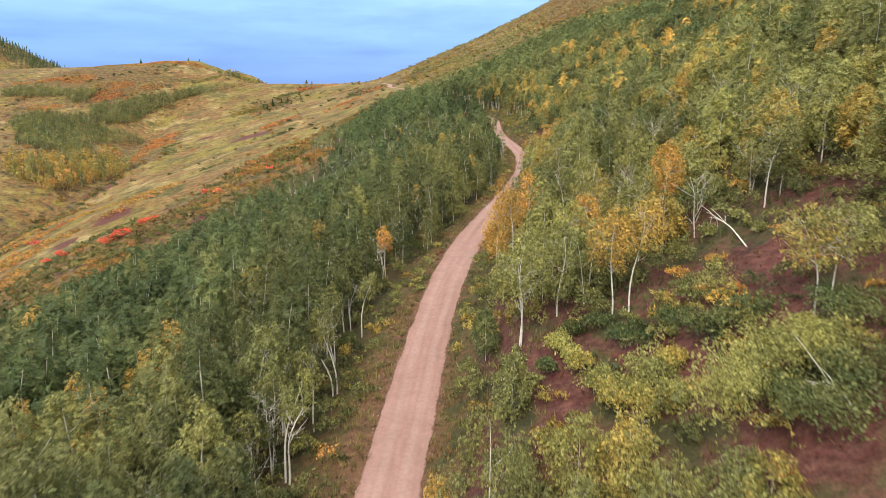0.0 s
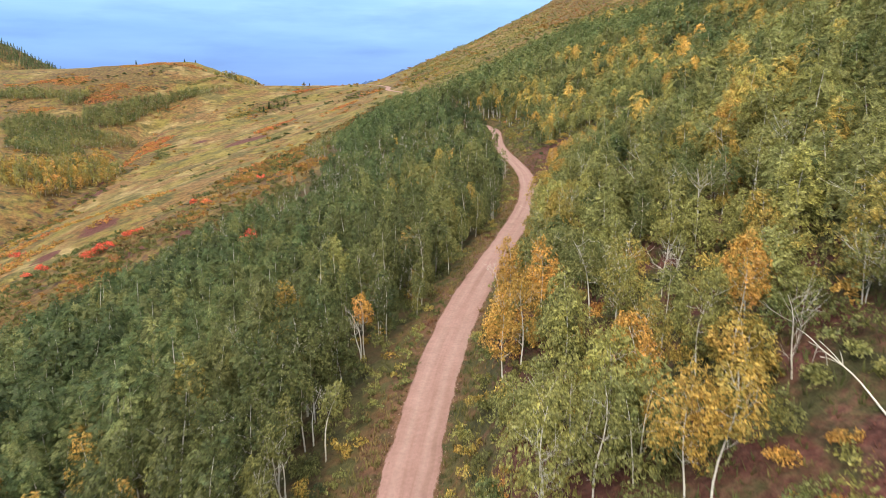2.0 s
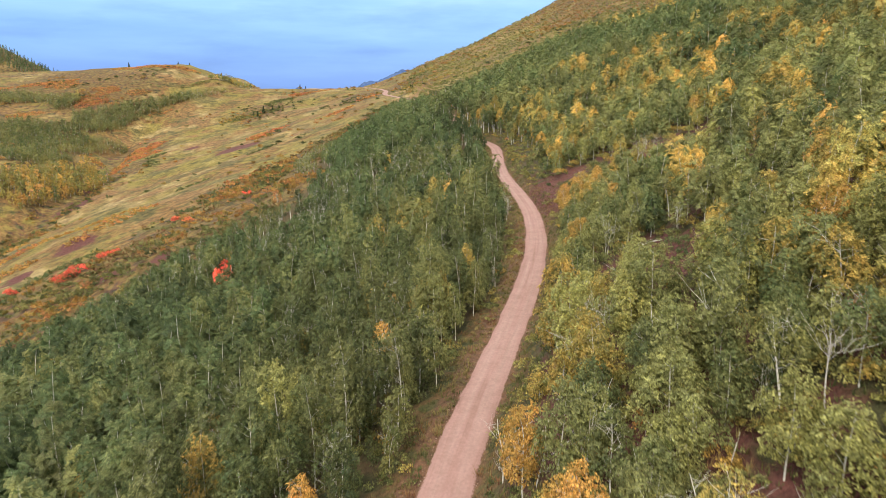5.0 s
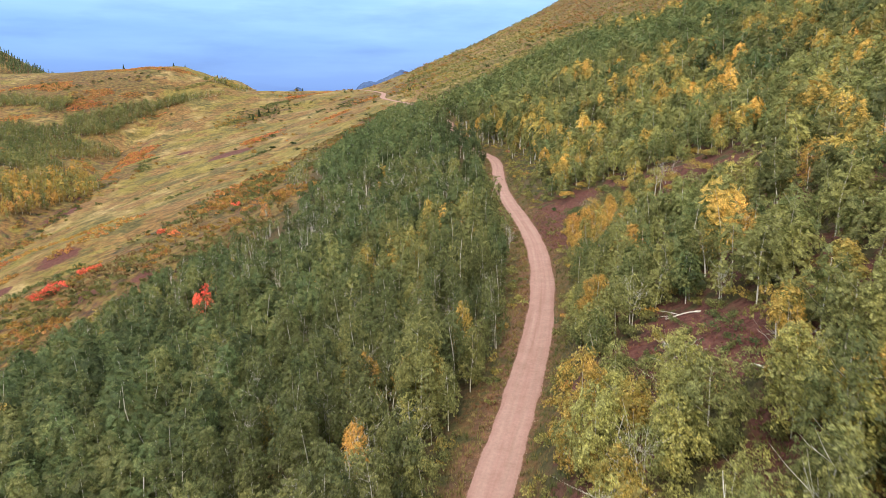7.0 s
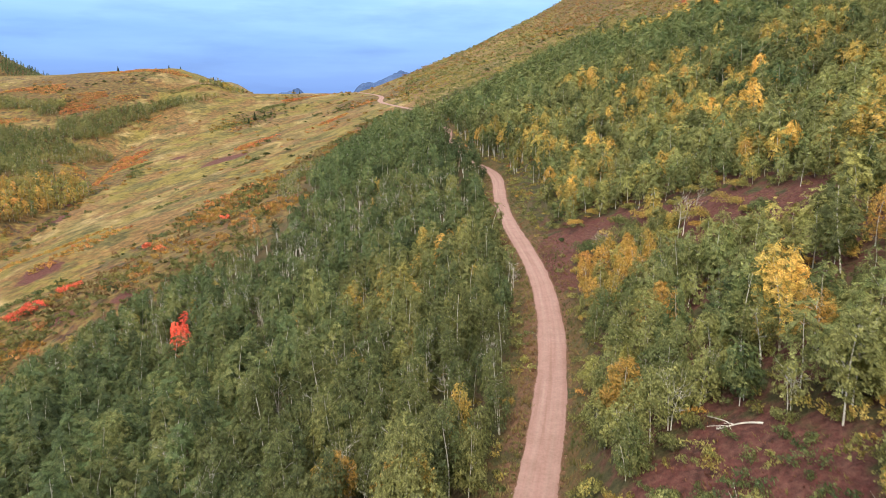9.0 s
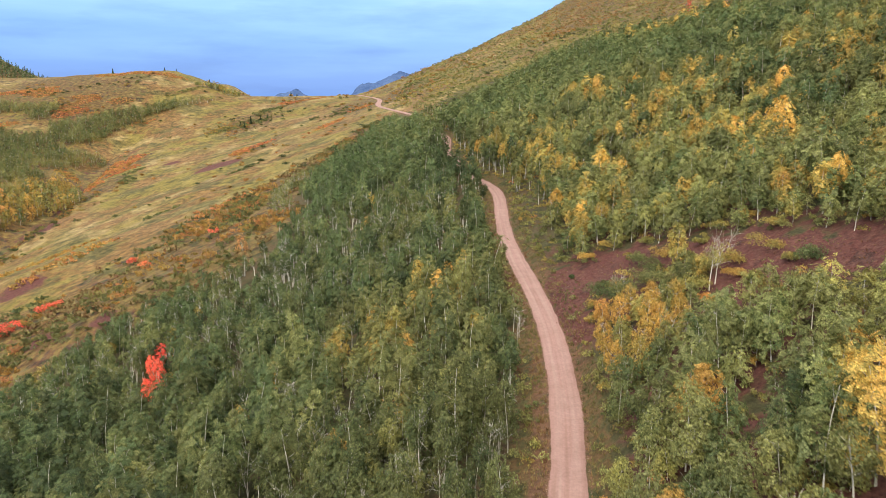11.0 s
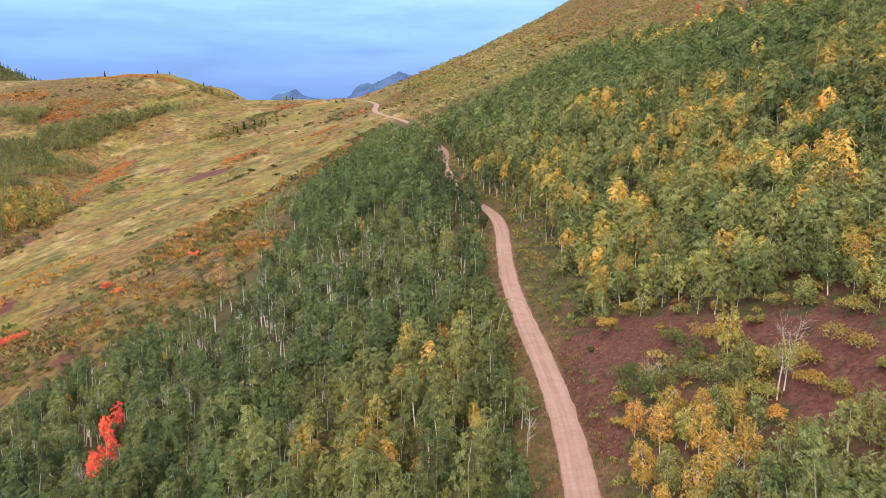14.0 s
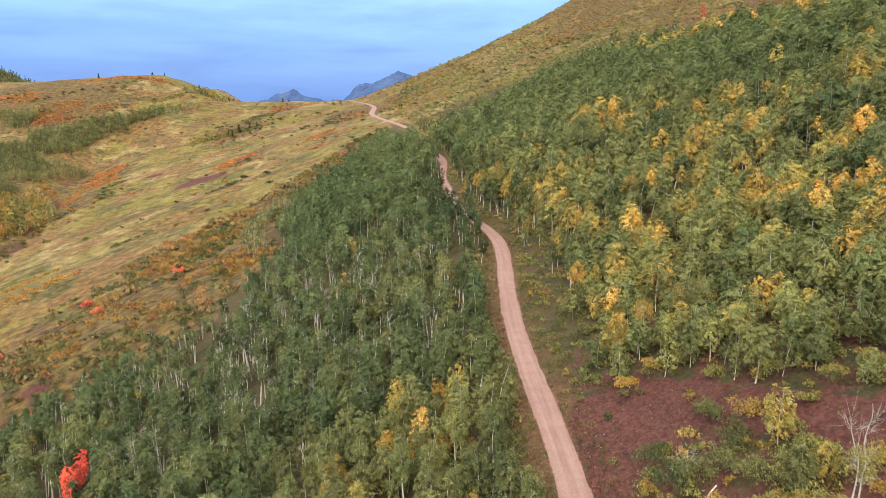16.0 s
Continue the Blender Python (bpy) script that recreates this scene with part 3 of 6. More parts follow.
# ---------------------------------------------------------------- trees and shrubs
rng = np.random.default_rng(7)


def tube(path, radii, sides):
    """A tapered tube along a path: vertices and quads."""
    path, radii = np.asarray(path, float), np.asarray(radii, float)
    way = np.gradient(path, axis=0)
    way /= np.linalg.norm(way, axis=1)[:, None] + 1e-9
    ref = np.where(np.abs(way[:, 2:3]) > 0.8, np.array([[1.0, 0, 0]]), np.array([[0, 0, 1.0]]))
    a = np.cross(way, ref)
    a /= np.linalg.norm(a, axis=1)[:, None]
    b = np.cross(way, a)
    ang = np.arange(sides) * 2 * np.pi / sides
    v = path[:, None] + radii[:, None, None] * (np.cos(ang)[None, :, None] * a[:, None] + np.sin(ang)[None, :, None] * b[:, None])
    i, j = np.meshgrid(np.arange(len(path) - 1), np.arange(sides), indexing="ij")
    k = (j + 1) % sides
    a, b, c, d = i * sides + j, i * sides + k, (i + 1) * sides + k, (i + 1) * sides + j
    f = np.concatenate([np.stack([a, b, c], -1).reshape(-1, 3), np.stack([a, c, d], -1).reshape(-1, 3)])
    return v.reshape(-1, 3), f


def joined(pieces):
    vs, fs, at = [], [], 0
    for v, f in pieces:
        vs.append(v)
        fs.append(f + at)
        at += len(v)
    return np.concatenate(vs), np.concatenate(fs)


def leaves(r, centres, out, size, loose=0.55, rise=1.0):
    """Small three-cornered leaf sprays at the centres, facing out, their tips turned up the more the higher rise is."""
    n = len(centres)
    nor = out * 0.85 + r.normal(0, loose, (n, 3)) + np.array([0, 0, 0.20])
    nor /= np.linalg.norm(nor, axis=1)[:, None] + 1e-9
    a = np.array([0, 0, rise]) + r.normal(0, 0.45, (n, 3))
    a -= nor * (a * nor).sum(1)[:, None]
    a /= np.linalg.norm(a, axis=1)[:, None] + 1e-9
    b = np.cross(nor, a)
    s = size * r.uniform(0.52, 1.20, (n, 1))
    w = s * r.uniform(0.62, 0.95, (n, 1))
    v = np.stack([centres - a * s * 0.42 - b * w * 0.55, centres - a * s * r.uniform(0.2, 0.5, (n, 1)) + b * w * 0.55, centres + a * s * 0.68 + b * w * r.uniform(-0.2, 0.2, (n, 1)) - nor * s * 0.12], 1)
    return v.reshape(-1, 3), np.arange(3 * n).reshape(n, 3)


def crown(r, n, low, top, wide, middle, size, fine):
    """Leaf sprays in clumps round an egg-shaped crown from low to top; middle(z): the stem's place at that height."""
    k = (17, 23, 32)[fine]
    q = (np.arange(k) + r.uniform(0.1, 0.9, k)) / k
    round_off = np.where(q < 0.38, 0.58 + 0.42 * np.sin(q / 0.38 * np.pi / 2), np.cos((q - 0.38) / 0.62 * 1.36))
    ang = np.arange(k) * 2.4 + r.uniform(-0.6, 0.6, k)
    rad = wide * 0.5 * round_off * r.uniform(0.45, 0.80, k)
    z = low + (top - low) * (0.05 + 0.90 * q)
    mid = middle(z)
    c = np.stack([mid[:, 0] + np.cos(ang) * rad, mid[:, 1] + np.sin(ang) * rad, z], -1)
    big = wide * (0.19, 0.17, 0.155)[fine] * r.uniform(0.7, 1.3, k) * (0.55 + 0.5 * round_off)
    pick = r.choice(k, n, p=big ** 2 / (big ** 2).sum())
    away = c[pick] - np.concatenate([mid[pick], z[pick][:, None] - 0.12 * (top - low)], 1)
    away /= np.linalg.norm(away, axis=1)[:, None] + 1e-9
    d = r.normal(0, 1, (n, 3)) + 0.55 * away
    d /= np.linalg.norm(d, axis=1)[:, None]
    pos = c[pick] + d * big[pick][:, None] * r.uniform(0.45, 1.12, (n, 1)) * np.array([1.0, 1.0, 1.45])
    return leaves(r, pos, 0.6 * d + 0.6 * away, size, (0.28, 0.34, 0.46)[fine], 1.1)


def aspen(seed, tall, wide, count, size, fine, clear=0.34, bare=0.0, stems=1, lean=0.0, curl=1.0, girth=0.62):
    """Trunk pieces and a crown of leaf sprays for one aspen, about tall metres high. fine: 0 coarse to 2 full."""
    r = np.random.default_rng(seed)
    wood = []
    for s in range(stems):
        seg = (3, 5, 8)[fine]
        t = np.linspace(0, 1, seg)
        h = tall * (1 if s == 0 else r.uniform(0.7, 0.95))
        off = r.normal(0, 0.28 * (stems > 1), 2)
        sway = r.normal(0, 0.045 * tall, 2) + np.array([lean * tall, 0]) + off * 1.4
        wob = r.uniform(0, 6.28, 2)
        amp = 0.022 * tall * (fine > 0) * curl
        path = np.stack([off[0] + sway[0] * t ** 1.5 + amp * np.sin(4.5 * t + wob[0]) * t, off[1] + sway[1] * t ** 1.5 + amp * np.sin(5 * t + wob[1]) * t, h * 0.92 * t - 0.25 * (t == 0)], -1)
        r0 = (0.0115 * tall + 0.02) * girth
        wood.append(tube(path, r0 * (1 - 0.86 * t) + 0.006, (3, 4, 5)[fine]))
        limbs = (3, 2, 9 if bare > 0 or clear > 0.3 else 5)[fine] if fine or bare else 0
        for i in range(limbs):
            f = r.uniform(clear * 0.9, 0.93)
            p0 = np.array([np.interp(f, t, path[:, k]) for k in range(3)])
            ang = r.uniform(0, 6.28)
            reach = wide * (0.20 + 0.26 * np.sin(np.pi * min(1, (f - clear * 0.7) / (1.05 - clear * 0.7))) ) * r.uniform(0.7, 1.25) * (0.74 if bare < 0.6 else 0.85)
            d = np.array([np.cos(ang), np.sin(ang), r.uniform(0.25, 0.95)])
            q = np.linspace(0, 1, (2, 3, 4)[fine])[:, None]
            bend = np.array([0, 0, r.uniform(-0.1, 0.35)]) * reach
            line = p0 + d * reach * q + bend * q ** 2 + r.normal(0, 0.06 * reach, (len(q), 3)) * (q > 0)
            wood.append(tube(line, (r0 * 0.27 * (1 - f * 0.6)) * (1 - 0.8 * q[:, 0]) + 0.005, 3))
            if fine == 2 and bare > 0:
                for j in range(3):
                    e = line[1 + j % 2]
                    dd = d * r.uniform(0.2, 0.6) + r.normal(0, 0.5, 3) + np.array([0, 0, 0.3])
                    wood.append(tube(np.stack([e, e + dd * reach * 0.45, e + dd * reach * 0.8 + np.array([0, 0, 0.1])]), [0.012, 0.008, 0.004], 3))
    n = int(count * (1 - bare))
    if n < 4:
        return joined(wood), None
    base = wood[0][0].reshape(-1, (3, 4, 5)[fine], 3).mean(1)

    def middle(z):
        return np.stack([np.interp(z, base[:, 2], base[:, 0]), np.interp(z, base[:, 2], base[:, 1])], -1)
    return joined(wood), crown(r, n, clear * tall, tall * 1.03, wide, middle, size, fine)


def shrub(seed, tall, wide, count, size, lobes=6):
    r = np.random.default_rng(seed)
    ang, rad = r.uniform(0, 6.28, lobes), np.sqrt(r.uniform(0, 1, lobes)) * wide * 0.42
    cs = np.stack([np.cos(ang) * rad, np.sin(ang) * rad, tall * r.uniform(0.35, 0.75, lobes)], -1)
    pick = r.integers(lobes, size=count)
    d = r.normal(0, 1, (count, 3))
    d /= np.linalg.norm(d, axis=1)[:, None]
    d[:, 2] = np.abs(d[:, 2]) - 0.25
    pos = cs[pick] + d * np.array([wide * 0.24, wide * 0.24, tall * 0.42]) * r.uniform(0.5, 1.15, (count, 1))
    pos[:, 2] = np.maximum(pos[:, 2], 0.06)
    return leaves(r, pos, d, size)


def fir(seed, tall, wide, count):
    """Trunk and needles of a conifer."""
    r = np.random.default_rng(seed)
    f = r.uniform(0.06, 1, count) ** 0.9
    ang = r.uniform(0, 6.28, count)
    tier = 0.75 + 0.25 * np.cos(f * 40)
    rad = wide * 0.5 * (1 - f) * tier * np.sqrt(r.uniform(0.25, 1, count)) + 0.05
    pos = np.stack([np.cos(ang) * rad, np.sin(ang) * rad, tall * f], -1)
    out = np.stack([np.cos(ang), np.sin(ang), 0 * f], -1)
    t = np.linspace(0, 1, 4)
    wood = tube(np.stack([0 * t, 0 * t, tall * 0.97 * t - 0.2 * (t == 0)], -1), tall * 0.02 * (1 - 0.9 * t) + 0.01, 5)
    return wood, leaves(r, pos, out, tall * 0.15, 0.35)


def scatter(template_list, xs, ys, scales, tints, name, label, category, leaf=FAR_LEAF, wood=BARK, sink=0.0, tone=1.06, tallness=None):
    """Many plants as one mesh: far or uncountable growth."""
    zs = height(xs, ys) - sink
    turn = rng.uniform(0, 6.28, len(xs))
    tilt = rng.normal(0, 0.055, (2, len(xs)))
    which = rng.integers(len(template_list), size=len(xs))
    tones = np.clip(rng.normal(1.0, 0.20, len(xs)), 0.6, 1.32) * tone
    V, Fc, S, T, N, at = [], [], [], [], [], 0
    for k, (w, lf) in enumerate(template_list):
        idx = np.nonzero(which == k)[0]
        if not len(idx):
            continue
        parts = [p for p in (w, lf) if p is not None]
        v, f = joined(parts)
        slot = np.zeros(len(f), int)
        if lf is not None:
            slot[len(f) - len(lf[1]):] = 1
        c, s = np.cos(turn[idx]), np.sin(turn[idx])
        sc = scales[idx][:, None]
        x = (v[None, :, 0] * c[:, None] - v[None, :, 1] * s[:, None]) * sc + xs[idx][:, None]
        y = (v[None, :, 0] * s[:, None] + v[None, :, 1] * c[:, None]) * sc + ys[idx][:, None]
        x = x + v[None, :, 2] * sc * tilt[0][idx][:, None]
        y = y + v[None, :, 2] * sc * tilt[1][idx][:, None]
        z = v[None, :, 2] * sc * (1.0 if tallness is None else tallness[idx][:, None]) + zs[idx][:, None]
        V.append(np.stack([x, y, z], -1).reshape(-1, 3))
        Fc.append((f[None] + (np.arange(len(idx)) * len(v))[:, None, None] + at).reshape(-1, 3))
        S.append(np.tile(slot, len(idx)))
        T.append(np.repeat(tints[idx], len(v)))
        N.append(np.repeat(tones[idx], len(v)))
        at += len(idx) * len(v)
    ob = new(name, raw_mesh(name, np.concatenate(V), np.concatenate(Fc), [wood, leaf], False, np.concatenate(S), {"tint": np.concatenate(T), "tone": np.concatenate(N)}))
    return tagged(ob, label, category, kind="stuff")


def jittered(x0, x1, y0, y1, step, seed):
    r = np.random.default_rng(seed)
    nx, ny = int((x1 - x0) / step), int((y1 - y0) / step)
    i, j = np.meshgrid(np.arange(nx), np.arange(ny))
    return (x0 + (i + r.uniform(0, 1, i.shape)) * step).ravel(), (y0 + (j + r.uniform(0, 1, j.shape)) * step).ravel()


def tree_chance(x, y):
    """How likely a tree stands here, 0 to 1."""
    u = x - road_x(y)
    clump = 0.90 + 0.30 * fractal(x, y, 13, 2, 61)
    below = (u < 0) * soft_step(-4.0 + 1.5 * soft_step(255, 300, y), -6.0 + 2.2 * soft_step(255, 300, y), u) * soft_step(0, 10, x - wood_edge(y)) * soft_step(645, 600, y) * (1 - soft_step(505, 545, y) * soft_step(-26, -16, u))
    gap = soft_step(0.0, 0.5, fractal(x, y, 17, 2, 71)) * 0.5
    above = (u > 0) * soft_step(3.4, 5.6, u) * soft_step(8, -14, y - wood_top(x)) * (1 - gap * soft_step(150, 60, y)) * (1 - 0.12 * soft_step(235, 195, y))
    bank = 1 - soft_step(13, 8, u) * soft_step(150, 185, y) * soft_step(300, 260, y) * (u > 0) * 0.85
    bank = bank * (1 - 0.75 * soft_step(16, 10, u) * (u > 0) * soft_step(62, 48, y))
    below = below * (1 - 0.22 * soft_step(110, 170, y) * soft_step(330, 290, y))
    return clump * (below + above * bank) * (1 - soft_step(0.10, 0.4, soil_at(x, y)))


GOLD_LEFT = [(-24.8, 62), (-23.5, 53), (-16.7, 49), (-32, 58), (-35, 52.6), (-28, 70.5), (-18, 52.6), (-26, 59), (-25.4, 49.4), (-35, 63.3), (-16.6, 78), (-4.8, 122), (0.7, 118), (-5.7, 184.7), (1.6, 187.3), (1.4, 168.7),
    (8.6, 195.5), (-3.9, 284), (0.4, 203.7), (6.9, 207.7), (-4.7, 190.7), (-9.8, 186.8), (5.2, 193.5), (2.5, 166), (-5, 180), (-15.7, 85.2), (-2, 174), (-9, 196)]
GOLD_RIGHT = [(26.3, 86.6), (54, 170), (61, 199), (65, 226), (61, 208), (51.4, 171.4), (36.4, 141), (26.6, 139), (33, 139), (34, 257), (30, 210), (56, 231), (64, 222), (35.7, 206), (32, 217), (63, 331), (56, 348), (86, 284), (34, 130),
    (31.8, 119), (19.2, 123), (6, 69), (9, 70.6), (7.4, 61.5), (12.4, 62.5), (16.7, 62.8), (15, 59.7), (34.4, 98), (30.5, 88.6), (26.7, 85.7), (11.8, 82.7), (12.6, 73.6), (16, 51.8), (9.7, 77.5), (31.6, 60), (35.7, 98.6), (43, 130), (57, 318), (49, 358), (52, 351), (60, 338), (67, 328), (71, 324), (36, 364), (80, 312), (45, 330), (38, 300), (50, 290), (62, 270), (75, 262), (84, 268), (66, 250), (40, 262), (48, 244), (72, 240)]


def tree_tint(x, y, r):
    """Hue of a tree's leaves by where it stands: 0 dark green, 0.5 olive yellow, 0.7 gold, 0.8 orange."""
    u = x - road_x(y)
    n = fractal(x, y, 15, 2, 81)
    dark_stand = np.where(u > 0, soft_step(-16, 16, y - np.interp(x, [0, 55, 68, 74, 90, 130], [372, 376, 356, 322, 300, 285])), soft_step(255, 320, y))
    front_right = (u > 0) * soft_step(150, 70, y)
    mid_right = (u > 0) * soft_step(70, 150, y) * (1 - dark_stand)
    near_left = (u < 0) * soft_step(170, 80, y) * soft_step(-34, -14, u)
    mid_left = (u < 0) * soft_step(135, 160, y) * soft_step(230, 180, y) * soft_step(-40, -18, u)
    base = 0.075 + 0.025 * (u > 0) + 0.15 * front_right + 0.07 * mid_right + 0.07 * near_left + 0.05 * mid_left
    # far below the road the leaf hue is darkened to paint in shade
    base = base - 0.045 * soft_step(-26, -40, u) - 0.10 * (1 - soft_step(12, 30, np.hypot(x - 88, (y - 238) * 0.7)))
    gold = 0.025 + 0.17 * front_right + 0.19 * mid_right + 0.03 * near_left + 0.15 * mid_left
    gold = gold * (1 + 1.6 * np.clip(n, -0.62, 1))
    gold = gold + 0.70 * (u > 0) * soft_step(98, 106, x) * soft_step(26, 14, np.abs(y - np.interp(x, [104, 119, 136, 150, 165, 200], [466, 458, 424, 400, 378, 350])))
    for cx, cy in GOLD_LEFT + GOLD_RIGHT:
        gold = gold + 0.9 * (1 - soft_step(1.0, 2.6, np.hypot(x - cx, y - cy)))
    gold = gold * (1 - 0.9 * dark_stand * (x < 96))
    t = base * (1 - 0.3 * dark_stand) + (0.08 * n + r.normal(0, 0.06, len(x))) * (1 - 0.55 * dark_stand)
    return np.where(r.uniform(0, 1, len(x)) < gold * 0.8, r.triangular(0.34, 0.44, 0.64, len(x)), np.clip(t, 0.0, 0.45))


SPOKEN = []  # feet of the trees that are set singly


def free_of(x, y, radius):
    """Keep clear of those, and of the scarlet maples by more."""
    ok = (np.hypot(x + 62.0, y - 233) > 5.4) & (np.hypot(x + 55.0, y - 215.5) > 5.4)
    ok &= (x < 5.6) | (x > 24) | (y < 8) | (y > 38) | (radius < 1)
    u = x - road_x(y)
    ok &= (np.hypot((x - 29) / 6.5, (y - 175) / 9) > 1) | (radius < 1)
    ok &= (u < -8.0) | (u > 0) | (y < 33) | (y > 80) | (radius < 1)
    for px, py in SPOKEN:
        ok &= np.hypot(x - px, y - py) > radius
    return ok

# ---------------------------------------------------------------- plants set one by one
def plant(name, template, tint, label, category, group="", leaf=LEAF, wood=BARK, tone=1.0, stem="trunk", crown="crown"):
    """One plant: an empty at its foot with trunk and crown as parts."""
    root = new(name)
    root.empty_display_size = 0.3
    w, lf = template
    made = []
    if w is not None:
        made.append(new(stem, raw_mesh(stem, w[0], w[1], [wood], True)))
    if lf is not None:
        k = len(lf[0])
        made.append(new(crown, raw_mesh(crown, lf[0], lf[1], [leaf], False, None, {"tint": np.full(k, tint), "tone": np.full(k, tone)})))
    for part_ob in made:
        part_ob.parent = root
    return tagged(root, label, category, group)


def foot(x, y, scale=1.0, turn=0.0, sink=0.08, tallness=1.0):
    m = Matrix.Translation((x, y, float(height(x, y)) - sink)) @ Matrix.Rotation(turn, 4, "Z")
    return m, (scale, scale, scale * tallness)


def stand(ob, x, y, scale=1.0, turn=0.0, sink=0.08):
    ob.matrix_basis, ob.scale = foot(x, y, scale, turn, sink)
    SPOKEN.append((x, y))
    return ob


seeds = iter(range(1000, 9000))

# aspens with clear white stems along the lower side of the road
WHITE_STEMS_NEAR = [(-9.3, 38.4, 6.8, 2, 0.06, 0.22), (-10.4, 41.2, 6.2, 2, 0.03, 0.22), (-11.0, 44.6, 6.0, 1, 0.05, 0.20), (-9.9, 46.8, 6.4, 1, -0.03, 0.22), (-10.3, 51.6, 6.2, 2, 0.04, 0.20),
    (-8.6, 54.6, 6.0, 2, -0.04, 0.20), (-10.0, 57.6, 6.2, 1, 0.05, 0.22), (-8.8, 62.4, 6.2, 2, 0.0, 0.20), (-11.6, 37.6, 5.6, 1, 0.0, 0.24)]
WHITE_STEMS_FURTHER = [(-12.0, 49.4, 6.0, 1, 0.0, 0.22), (-8.7, 44, 6.0, 1, -0.05, 0.28), (-7.6, 48.5, 6.2, 2, -0.04, 0.24), (-7.2, 59.6, 6.0, 1, 0.05, 0.22), (-6.6, 77.2, 6.2, 3, -0.10, 0.64),
    (-4.9, 106.7, 6.6, 1, 0.04, 0.62), (-3.6, 101.8, 7.5, 1, 0.02, 0.60), (-2.2, 118, 7.0, 2, 0.0, 0.16), (-0.8, 122, 6.8, 2, 0.05, 0.14)]
for x, y, tall, stems, lean, tint in WHITE_STEMS_NEAR + WHITE_STEMS_FURTHER:
    stand(plant("aspen_tree", aspen(next(seeds), tall, 2.2, 800, 0.26, 2, 0.60, 0.12, stems, lean, 2.6, 0.72), tint, "aspen with bare white lower stems beside the road", "tree", "white-stemmed aspens by the road"), x, y, 1.0, 0.0)

for x, y, tall, tint in ((-3.6, 548, 7.4, 0.10), (-5.2, 556, 8.0, 0.08), (-1.8, 540, 7.0, 0.12), (-6.4, 566, 7.6, 0.10), (-4.0, 570, 7.2, 0.14), (-7.4, 577, 6.6, 0.10), (0.2, 533, 6.6, 0.08), (-0.6, 550, 6.8, 0.12)):
    stand(plant("aspen_tree", aspen(next(seeds), tall, 4.0, 300, 0.62, 1, 0.15), tint, "dark green aspen at the bend of the road", "tree", "aspens at the road's bend", tone=0.84), x, y, 1.0, 0.0)

for x, y, tall, stems, lean, tint in ((80.7, 318, 8.6, 2, 0.0, 0.10), (84.6, 312, 8.6, 2, 0.0, 0.10), (86.3, 306, 8.8, 1, 0.0, 0.12), (89.2, 300.4, 8.6, 2, 0.0, 0.10), (57.4, 309, 7.0, 2, 0.0, 0.60), (62.5, 312.4, 7.4, 2, 0.0, 0.62), (69.1, 309, 7.6, 2, 0.0, 0.40), (71.1, 300.4, 7.6, 1, 0.0, 0.30), (-28.9, 270.5, 7.6, 1, 0.03, 0.12), (-34.2, 269.4, 7.2, 2, 0.0, 0.14), (-30.0, 260.9, 7.0, 1, 0.04, 0.16), (-13.8, 227.3, 7.4, 1, 0.02, 0.14), (-8.6, 239.2, 7.6, 1, 0.0, 0.12), (-12.4, 232.5, 7.6, 2, 0.0, 0.16), (-41.4, 266.4, 7.0, 1, 0.0, 0.14)):
    stand(plant("aspen_tree", aspen(next(seeds), tall, 3.0, 420, 0.48, 2, 0.55, 0.0, stems, lean, 1.6, 1.2), tint, "tall aspen with a bare white stem in the wood", "tree", "white-stemmed aspens in the wood"), x, y, 1.0, 0.0)

# aspens of the near slope above the road
for x, y, tall, wide, stems, lean, tint, clear in (
        (4.9, 61.4, 6.6, 3.0, 1, -0.05, 0.6, 0.2), (6.0, 79.4, 5.6, 2.6, 2, 0.0, 0.62, 0.15), (6.0, 60.5, 6.8, 3.2, 1, 0.02, 0.57, 0.25), (8.1, 65.8, 6.4, 2.8, 1, -0.04, 0.62, 0.3),
        (7.1, 75.4, 6.0, 2.8, 2, 0.0, 0.58, 0.2), (5.0, 41.6, 7.0, 3.8, 2, 0.03, 0.27, 0.42), (7.3, 43.3, 6.0, 3.2, 1, 0.0, 0.24, 0.2), (10.8, 39.3, 6.6, 2.6, 1, 0.02, 0.47, 0.55),
        (10.0, 39.9, 6.2, 3.2, 1, -0.04, 0.5, 0.45), (9.9, 46.9, 5.8, 2.8, 1, 0.0, 0.58, 0.4), (15.2, 48.8, 6.6, 2.6, 1, 0.0, 0.62, 0.5), (11.0, 62.5, 6.6, 3.0, 1, -0.22, 0.24, 0.5),
        (11.6, 57.8, 6.2, 3.0, 1, 0.0, 0.34, 0.3), (20.7, 45.0, 5.8, 3.0, 1, 0.0, 0.26, 0.5), (16.7, 30.4, 4.9, 3.4, 1, -0.08, 0.4, 0.55), (17.5, 30.6, 4.7, 3.4, 1, 0.05, 0.3, 0.55),
        (11.1, 48.9, 5.6, 3.0, 1, 0.0, 0.44, 0.3), (13.5, 49.1, 5.6, 3.0, 1, 0.0, 0.3, 0.3)):
    stand(plant("aspen_tree", aspen(next(seeds), tall, wide, 1500, 0.25, 2, clear, 0.45 if clear > 0.54 else 0.08, stems, lean, 2.3, 0.58), tint, "golden-orange autumn aspen with a white trunk" if tint > 0.45 else "olive-green aspen with a forking white trunk", "tree", "aspens above the road"), x, y)
